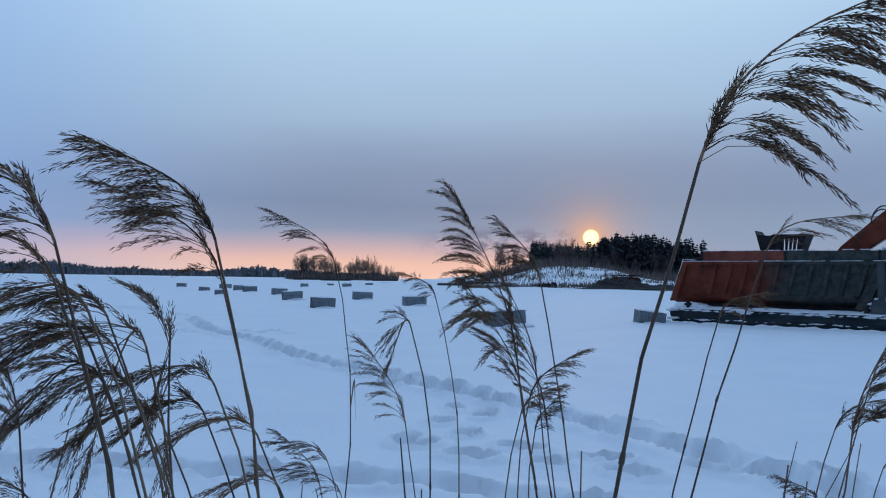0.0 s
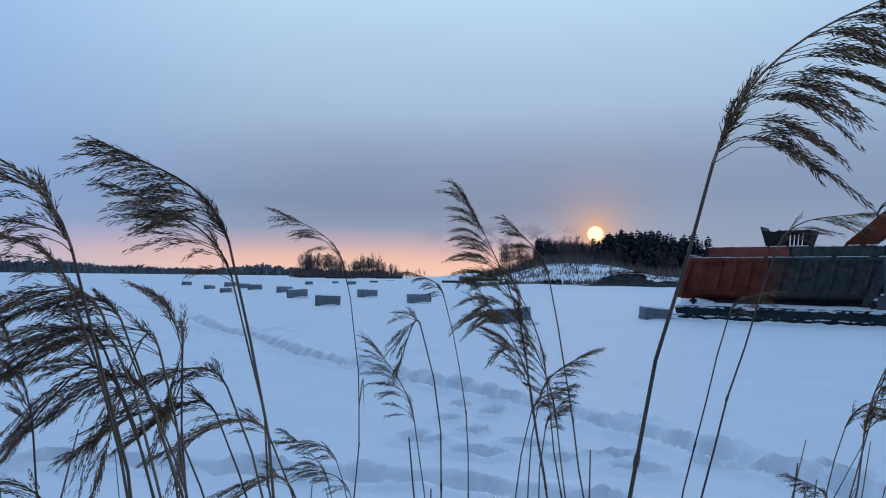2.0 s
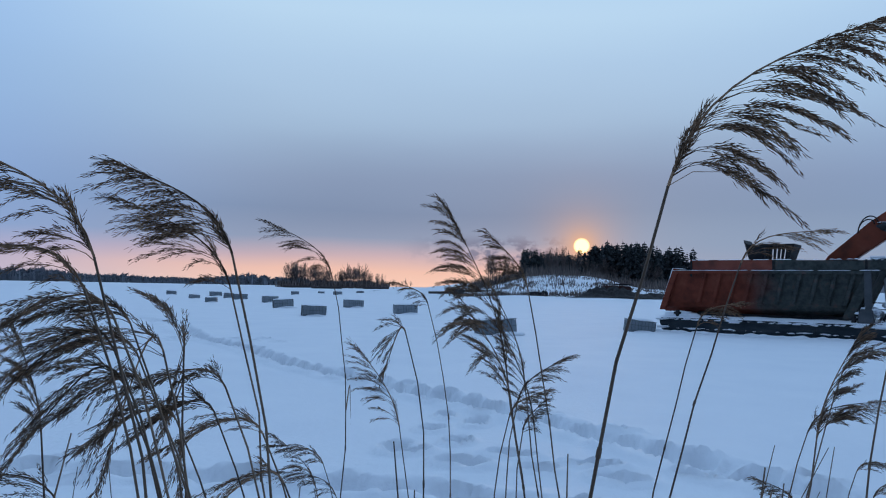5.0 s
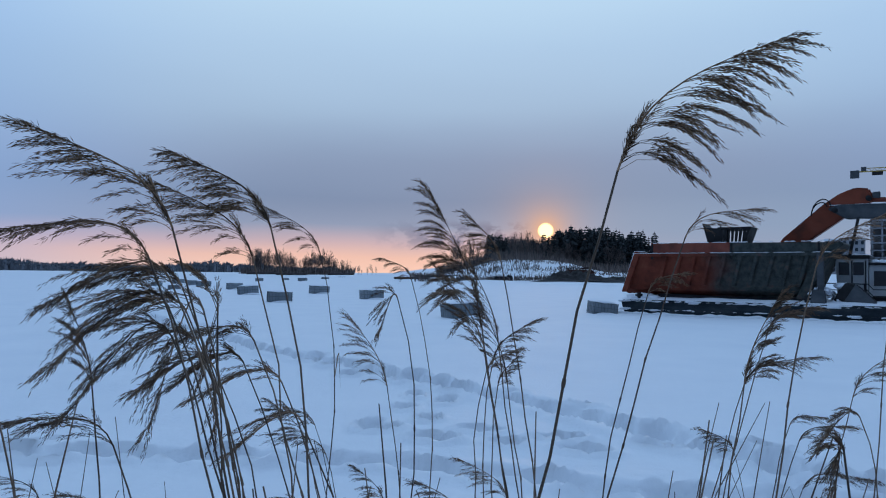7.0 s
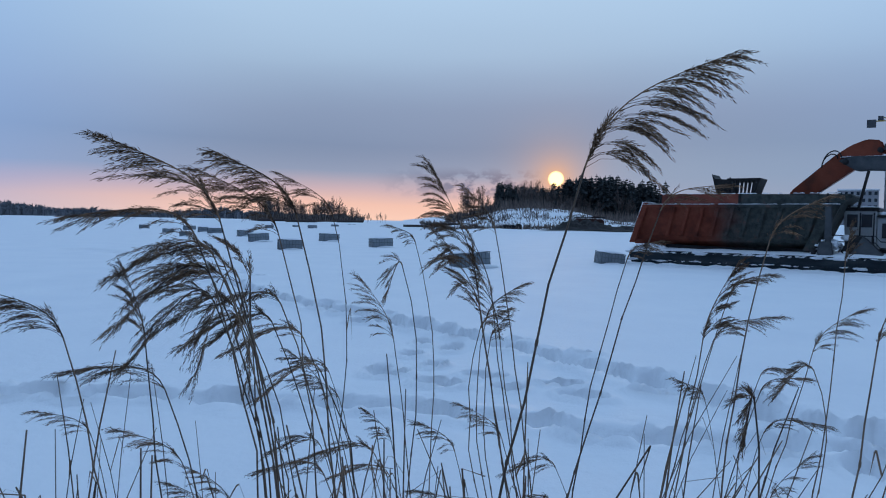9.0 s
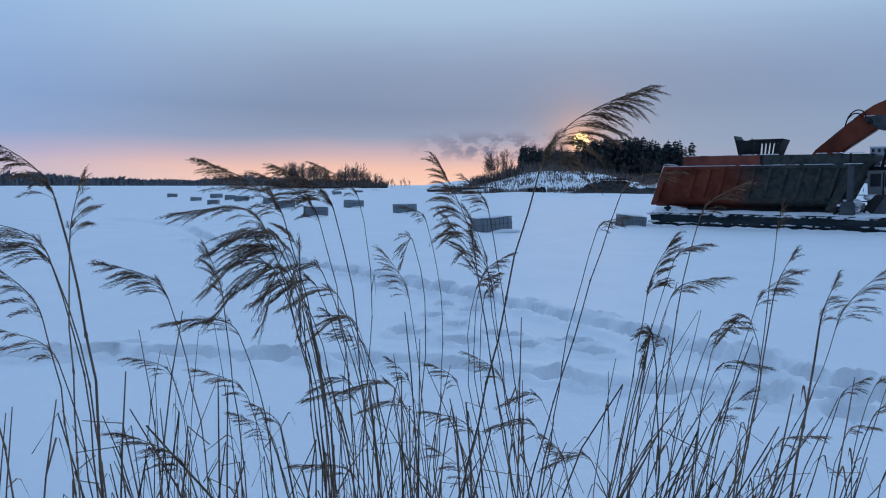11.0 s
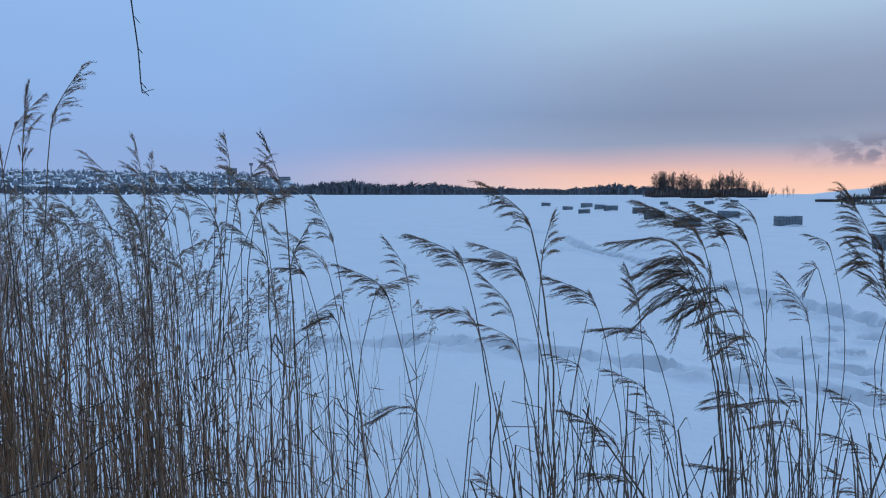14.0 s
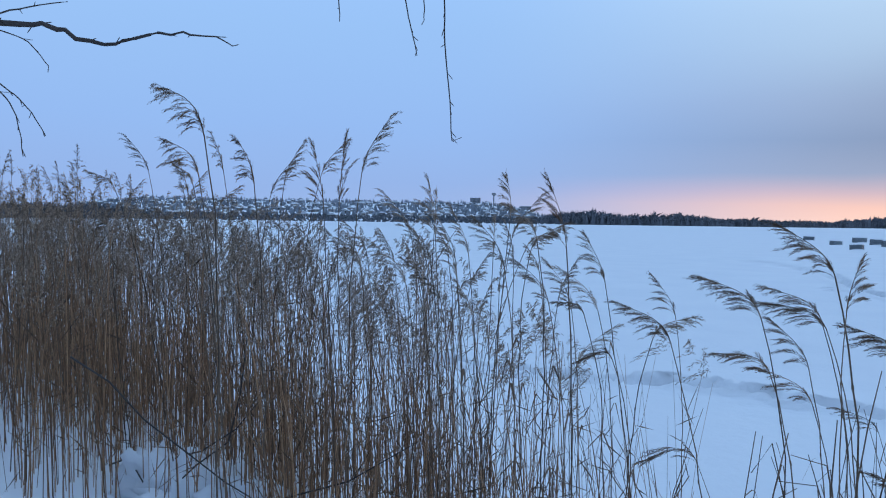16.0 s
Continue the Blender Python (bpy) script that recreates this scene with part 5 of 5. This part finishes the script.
# reeds that lean the other way
make_reed((0.98, 1.5), (1.42, 1.5, 1.03), (1.62, 1.27), seed=51, branches=15, leaves=1)
make_reed((1.04, 1.5), (1.20, 1.5, 1.36), (1.23, 1.48), seed=52, branches=12, leaves=0, loose=0.6, label="pale reed with a small tufted head")
make_reed((0.90, 1.45), (1.12, 1.5, 1.06), (1.00, 0.98), seed=53, branches=14, leaves=1)
make_reed((0.34, 1.5), (0.58, 1.5, 1.37), (0.69, 1.42), seed=54, branches=10, leaves=0)
make_reed((0.80, 1.6), (1.02, 1.6, 0.98), (1.16, 1.02), seed=55, branches=9, leaves=2)
make_reed((0.70, 0.62), (0.90, 0.66, 1.20), (0.95, 1.32), seed=56, branches=10, leaves=0, thick=0.0044)
# the sparse stand to the side
make_reed((-0.66, 0.50), (-0.735, 0.49, 1.50), (-0.88, 1.635), seed=31, thick=0.004, branches=20, leaves=1, label="tall reed with several plumes at the top")
make_reed((-0.67, 0.53), (-0.76, 0.52, 1.36), (-0.93, 1.42), seed=32, branches=17, leaves=0)
make_reed((-0.65, 0.48), (-0.70, 0.47, 1.42), (-0.67, 1.55), seed=33, branches=9, leaves=1, loose=0.7)
make_reed((-0.51, 0.90), (-0.655, 0.88, 1.24), (-0.83, 1.335), seed=34, branches=19, leaves=1)
make_reed((-0.77, 0.34), (-0.845, 0.31, 1.40), (-1.01, 1.495), seed=35, branches=19, leaves=0)
make_reed((-0.78, 0.36), (-0.84, 0.36, 1.26), (-0.99, 1.29), seed=36, branches=12, leaves=1)
make_reed((-0.93, 0.50), (-1.17, 0.48, 1.28), (-1.37, 1.385), seed=37, branches=17, leaves=1)
make_reed((-1.63, 1.5), (-1.67, 1.48, 1.22), (-1.80, 1.41), seed=38, branches=14, leaves=0)
make_reed((-1.46, 0.43), (-1.51, 0.43, 1.55), (-1.585, 1.79), seed=39, branches=11, leaves=2, loose=0.6, thick=0.0036, label="tall straight reed with a narrow plume")
make_reed((-1.42, 0.55), (-1.50, 0.52, 1.33), (-1.62, 1.36), seed=40, branches=16, leaves=2)
make_reed((-1.40, 0.6), (-1.44, 0.6, 1.18), (-1.58, 1.15), seed=41, branches=16, leaves=2)
make_reed((-2.2, 0.12), (-2.28, 0.11, 1.66), (-2.25, 1.94), seed=42, branches=11, leaves=1, loose=0.6)
make_reed((-2.24, 0.10), (-2.33, 0.08, 1.66), (-2.38, 1.92), seed=43, branches=11, leaves=1, loose=0.6)
make_reed((-1.85, -0.60), (-1.95, -0.58, 1.84), (-2.25, 2.02), seed=44, branches=16, leaves=0, thick=0.0034)
make_reed((-1.83, -0.55), (-2.02, -0.56, 1.74), (-2.24, 1.86), seed=45, branches=13, leaves=0)
make_reed((-1.80, -0.48), (-1.87, -0.48, 1.72), (-2.0, 1.86), seed=46, branches=14, leaves=0)
for k in range(16):
    r = random.Random(600 + k)
    x, y = r.uniform(-2.5, -1.5), r.uniform(0.15, 0.9)
    z = 1.28 + 0.3 * r.random() ** 1.5
    make_reed((x + r.uniform(0.02, 0.1), y), (x, y, z), (x - r.uniform(0.04, 0.16), z + r.uniform(0.1, 0.22)), seed=620 + k, branches=13, leaves=3, loose=0.8, mat=PLUME, label="dry reed with a full brown plume beside the stand")


def fillers():
    """Lower and thinner reeds among the tall ones."""
    rng = random.Random(77)
    for i in range(36):
        x = rng.uniform(-1.25, 1.7)
        if x < -0.35 and rng.random() < 0.3:
            x += 0.7
        y = rng.uniform(0.85, 2.1) if x > -0.3 else rng.uniform(0.45, 1.8)
        z = rng.uniform(0.6, 0.96)
        way = -1 if x < 0.45 or rng.random() < 0.2 else 1
        lean = way * rng.uniform(0.03, 0.2)
        hl = rng.uniform(0.12, 0.22)
        a = rng.uniform(-0.5, 0.9)
        make_reed((x - lean, y), (x, y + rng.uniform(-0.08, 0.08), z), (x + way * hl * math.cos(a), z + hl * math.sin(a)), seed=200 + i, thick=rng.uniform(0.0016, 0.0032),
                  branches=rng.choice((7, 9, 12, 14)), leaves=rng.choice((0, 1, 2)), label="slender low reed with a small brown head")
    # snapped and bare stalks
    for i in range(290):
        x, y = rng.choice((rng.uniform(-1.3, 1.6), rng.gauss(-0.05, 0.22), rng.gauss(0.75, 0.25), rng.gauss(-0.8, 0.3))), rng.uniform(0.6, 2.1)
        z0 = base_height(x, y) - 0.03
        h = rng.uniform(0.4, 1.08)
        t = thing("reed_stalk", pose(x, y, z0), "bare snapped reed stalk without a head", "reed", "bare reed stalks")
        lean = Vector((rng.gauss(0.16 if x > 0.4 else -0.03, 0.12), rng.gauss(0, 0.08), 0))
        pts = [lean * q * q + Vector((0, 0, h * q)) for q in (0, 0.25, 0.5, 0.75, 1.0)]
        if rng.random() < 0.35:
            k = pts[3]
            pts = pts[:4] + [k + Vector((rng.uniform(-0.16, 0.16), rng.uniform(-0.1, 0.1), rng.uniform(-0.2, 0.04)))]
        r = rng.uniform(0.0014, 0.0036)
        part("stem", Geo().tube(pts, [r, r, r * 0.95, r * 0.9, r * 0.6], 5), STEM, t, smooth=True)
        for _ in range(rng.choice((0, 1, 1, 2))):
            a = rng.uniform(0, 6.283)
            part("leaf", leaf_geo(pts[rng.randint(1, 3)], (math.cos(a), math.sin(a), 0), rng.uniform(0.3, 1.2), rng.uniform(0.1, 0.26), rng.uniform(0.002, 0.004), rng), LEAF, t)


fillers()


def thicket_spot(rng):
    """A place in the dense stand, which thins towards the open ice."""
    while True:
        x, y = rng.uniform(-8.5, -1.15), rng.uniform(-2.2, 2.6)
        front = 0.1 + 0.17 * (x + 2) if x > -3.4 else -0.55
        if x > -2:
            front = 0.1 + 0.55 * (x + 2)
        back = front + 0.75 + 0.4 * min(3.0, max(0.0, -x - 1.1))
        if not front < y < back:
            continue
        if (x < -3.4 and y < 0.0 or -3.9 < x < -2.8 and y < 0.12) and rng.random() > 0.55:
            continue
        if x > -2.1 and rng.random() > 0.85 or x > -1.65 and rng.random() > 0.4 or x > -1.35:
            continue
        return x, y


def thicket():
    rng = random.Random(91)
    kinds = []
    for i in range(9):
        h = 1.15 + 0.05 * i
        way = -1 if i % 4 else 1
        kinds.append(make_reed((0, 40), (way * rng.uniform(0.03, 0.12), 40, h), (way * rng.uniform(0.1, 0.24), h + rng.uniform(0.08, 0.2)), seed=500 + i, thick=0.0028,
                               branches=15, leaves=3, fine=0.6, label="dry brown reed in the dense stand", group="reeds of the dense stand", loose=0.85, mat=PLUME))
    used = set()
    for i in range(190):
        x, y = thicket_spot(rng)
        k = kinds[i % 9]
        m = pose(x, y, base_height(x, y) - 0.03, rng.gauss(0, 3.5), rng.gauss(-2, 4), rng.uniform(-40, 40) + (180 if rng.random() < 0.15 else 0))
        if k.name in used:
            ob = copy_thing(k, m)
        else:
            used.add(k.name)
            ob = k
            ob.matrix_world = m
        s = rng.uniform(0.86, 1.14)
        ob.scale = (s, s, s)
    # the uncounted rest of the stand, stems and leaves
    B, D, W = [], [], []
    HB, HD, HW = [], [], []
    stalks = Geo()
    for i in range(2700):
        x, y = thicket_spot(rng)
        z = base_height(x, y) - 0.03
        h = rng.uniform(0.6, 1.45 - 0.3 * step(x, -2.9, -2.2))
        lx, ly = rng.gauss(-0.05, 0.13), rng.gauss(0, 0.08)
        r = rng.uniform(0.001, 0.0028)
        pts = [(x + lx * q * q, y + ly * q * q, z + h * q) for q in (0, 0.35, 0.7, 1.0)]
        stalks.tube(pts, [r, r, r * 0.8, r * 0.45], 4, False)
        for _ in range(rng.choice((1, 2, 2, 4))):
            q = rng.uniform(0.15, 0.95)
            a = rng.uniform(0, 6.283)
            ll = rng.uniform(0.1, 0.3)
            B.append((x + lx * q * q, y + ly * q * q, z + h * q))
            D.append((ll * 0.55 * math.cos(a), ll * 0.55 * math.sin(a), ll * rng.uniform(-0.8, 0.9)))
            W.append(rng.uniform(0.0016, 0.0034))
        if h > 0.85 and rng.random() < 0.8 - 0.45 * step(x, -2.9, -2.3):
            for b in range(12):
                q = b / 12
                c = Vector((x + lx - 0.12 * q * q, y + ly, z + h + 0.17 * q))
                d = Vector((-0.8 + 0.5 * q + rng.gauss(0, 0.35), rng.gauss(0, 0.35), 0.7 - 0.2 * q))
                lb = (0.085 * (1 - q) + 0.03) * rng.uniform(0.6, 1.2)
                for k in range(14):
                    u = 0.25 + 0.75 * (k + rng.random()) / 14
                    HB.append(c + lb * (d * u + Vector((-0.2, 0, -0.9)) * u * u) + Vector((rng.gauss(0, 0.003), rng.gauss(0, 0.003), rng.gauss(0, 0.003))))
                    HD.append((d + Vector((-0.4, 0, -1.8)) * u + Vector((rng.gauss(0, 0.3), rng.gauss(0, 0.3), rng.gauss(0, 0.3)))).normalized() * rng.uniform(0.014, 0.026))
                    HW.append(rng.uniform(0.0009, 0.0015))
    tagged(new("reed_bed", stalks.mesh("reed_bed", THICKET, True)), "dense brown stand of dry reed stems on the shore", "reeds", kind="stuff")
    tagged(new("reed_litter", sliver_mesh("reed_litter", B, D, W, LEAF)), "dry narrow reed leaves tangled through the stand", "reed leaves", kind="stuff")
    tagged(new("reed_plumes", sliver_mesh("reed_plumes", HB, HD, HW, PLUME)), "feathery brown plumes topping the dense stand", "reed heads", kind="stuff")


thicket()


# ---------------------------------------------------------------- birch over the path, snowy bush


def birch():
    rng = random.Random(13)
    t = thing("birch_tree", pose(-2.6, -2.3, base_height(-2.6, -2.3)), "bare birch with dark drooping twigs reaching over the shore", "tree")
    o = Vector((-2.6, -2.3, base_height(-2.6, -2.3)))

    def limb(name, pts, r0, r1, buds=0.0):
        g = Geo()
        pts = [Vector(p) - o for p in pts]
        n = len(pts)
        smooth = []
        for i in range(n - 1):
            for k in range(4):
                q = k / 4
                a, b, c, d = pts[max(0, i - 1)], pts[i], pts[i + 1], pts[min(n - 1, i + 2)]
                smooth.append(0.5 * (2 * b + (c - a) * q + (2 * a - 5 * b + 4 * c - d) * q * q + (3 * b - a - 3 * c + d) * q ** 3))
        smooth.append(pts[-1])
        m = len(smooth)
        for i in range(1, m - 1):
            smooth[i] = smooth[i] + Vector((rng.gauss(0, 1), rng.gauss(0, 1), rng.gauss(0, 1))) * r0 * 0.35
        g.tube(smooth, [r0 + (r1 - r0) * i / (m - 1) for i in range(m)], 6)
        part(name, g, BARK, t, smooth=True)
        if buds:
            for i in range(2, m):
                if rng.random() < buds:
                    d = (smooth[i] - smooth[i - 1]).normalized() + Vector((rng.uniform(-1, 1), rng.uniform(-1, 1), rng.uniform(-0.7, 0.9)))
                    ln = rng.uniform(0.006, 0.022)
                    part("bud", Geo().tube([smooth[i], smooth[i] + d.normalized() * ln, smooth[i] + d.normalized() * (ln + 0.005)], [r1 * 0.8, r1 * 0.9, 0.0004], 4), BARK, t)

    limb("trunk", [(-2.6, -2.3, 0.2), (-2.58, -2.32, 1.6), (-2.62, -2.28, 3.2), (-2.6, -2.3, 5.5)], 0.09, 0.04)
    limb("branch", [(-2.6, -2.3, 2.7), (-2.35, -1.8, 2.4), (-2.16, -1.35, 2.12), (-2.07, -1.02, 2.072), (-2.04, -0.92, 2.076), (-2.006, -0.82, 2.046), (-1.968, -0.725, 2.078), (-1.923, -0.628, 2.099), (-1.877, -0.54, 2.073)], 0.011, 0.0014, 0.6)
    limb("branch", [(-2.6, -2.3, 3.1), (-2.2, -1.4, 3.0), (-1.8, -0.7, 2.9), (-1.55, -0.15, 2.75), (-1.4, 0.1, 2.6)], 0.02, 0.004)
    limb("twig", [(-1.56, -0.17, 2.76), (-1.53, -0.13, 2.45), (-1.523, -0.121, 2.212), (-1.522, -0.12, 2.12), (-1.516, -0.115, 2.02), (-1.51, -0.109, 1.945), (-1.506, -0.105, 1.85), (-1.50, -0.10, 1.843)], 0.0022, 0.0013, 0.5)
    limb("twig", [(-1.66, -0.4, 2.85), (-1.61, -0.22, 2.4), (-1.595, -0.197, 2.209), (-1.583, -0.184, 2.136), (-1.572, -0.173, 2.064)], 0.0022, 0.0012, 0.4)
    limb("twig", [(-1.62, -0.3, 2.8), (-1.57, -0.18, 2.4), (-1.561, -0.161, 2.211), (-1.56, -0.159, 2.158)], 0.002, 0.0012, 0.4)
    limb("twig", [(-1.75, -0.6, 2.88), (-1.71, -0.36, 2.4), (-1.705, -0.331, 2.202), (-1.703, -0.328, 2.159)], 0.002, 0.0012, 0.5)
    limb("twig", [(-2.2, -1.45, 2.22), (-2.12, -1.15, 2.05), (-2.07, -1.024, 1.932), (-2.057, -0.975, 1.889), (-2.045, -0.935, 1.818)], 0.0024, 0.0011, 0.5)
    limb("twig", [(-2.2, -1.45, 2.2), (-2.11, -1.12, 2.0), (-2.07, -1.024, 1.913), (-2.062, -0.994, 1.861), (-2.058, -0.98, 1.767)], 0.0024, 0.0011, 0.5)
    limb("twig", [(-2.16, -1.35, 2.12), (-2.1, -1.1, 2.09), (-2.07, -1.023, 2.055), (-2.055, -0.968, 2.034), (-2.043, -0.928, 1.984)], 0.0022, 0.0011, 0.4)
    limb("twig", [(-2.16, -1.35, 2.12), (-2.1, -1.15, 2.06), (-2.07, -1.023, 2.093), (-2.052, -0.957, 2.121), (-2.031, -0.889, 2.141)], 0.003, 0.0012, 0.4)


def snowy_bush():
    rng = random.Random(17)
    for _ in range(16):
        x = rng.uniform(-3.75, -3.0)
        y = 0.04 + 0.3 * (x + 3.5) + rng.uniform(-0.1, 0.1)
        s = rng.uniform(0.08, 0.2)
        g = Geo().blob((0, 0, s * 0.45), (s, s * rng.uniform(0.7, 1.1), s * rng.uniform(0.6, 1.0)), rng, 18, 12, 0.9)
        solo("snow_clump", g, SNOW_LUMP, "rounded clump of snow on bent dry stalks", "snow clump", "snow clumps by the reeds", m=pose(x, y, base_height(x, y) - 0.02), smooth=True)
    b = thing("fallen_branch", pose(-3.3, 0.05, 0.3), "thin dark fallen branches lying through the reeds", "branch")
    for p in (((-0.05, -0.5, 0.75), (0.2, -0.3, 0.5), (0.75, 0.1, 0.1)), ((-0.6, 0.1, 0.0), (0.0, 0.05, 0.25), (0.5, 0.1, 0.62)), ((-0.2, -0.05, 0.0), (0.25, 0.05, 0.35), (0.5, 0.0, 0.9)),
              ((0.1, 0.0, 0.0), (0.6, 0.1, 0.18), (1.3, 0.2, 0.55)), ((-0.7, -0.1, 0.05), (-0.4, -0.1, 0.12), (0.1, -0.15, 0.02))):
        part("stick", Geo().tube([Vector(p[0]), (Vector(p[0]) + Vector(p[1])) / 2 + Vector((0.02, 0, 0.03)), Vector(p[1]), (Vector(p[1]) + Vector(p[2])) / 2 + Vector((0.02, 0, -0.03)), Vector(p[2])], [0.0045, 0.004, 0.0035, 0.003, 0.0015], 6), BARK, b, smooth=True)


birch()
snowy_bush()
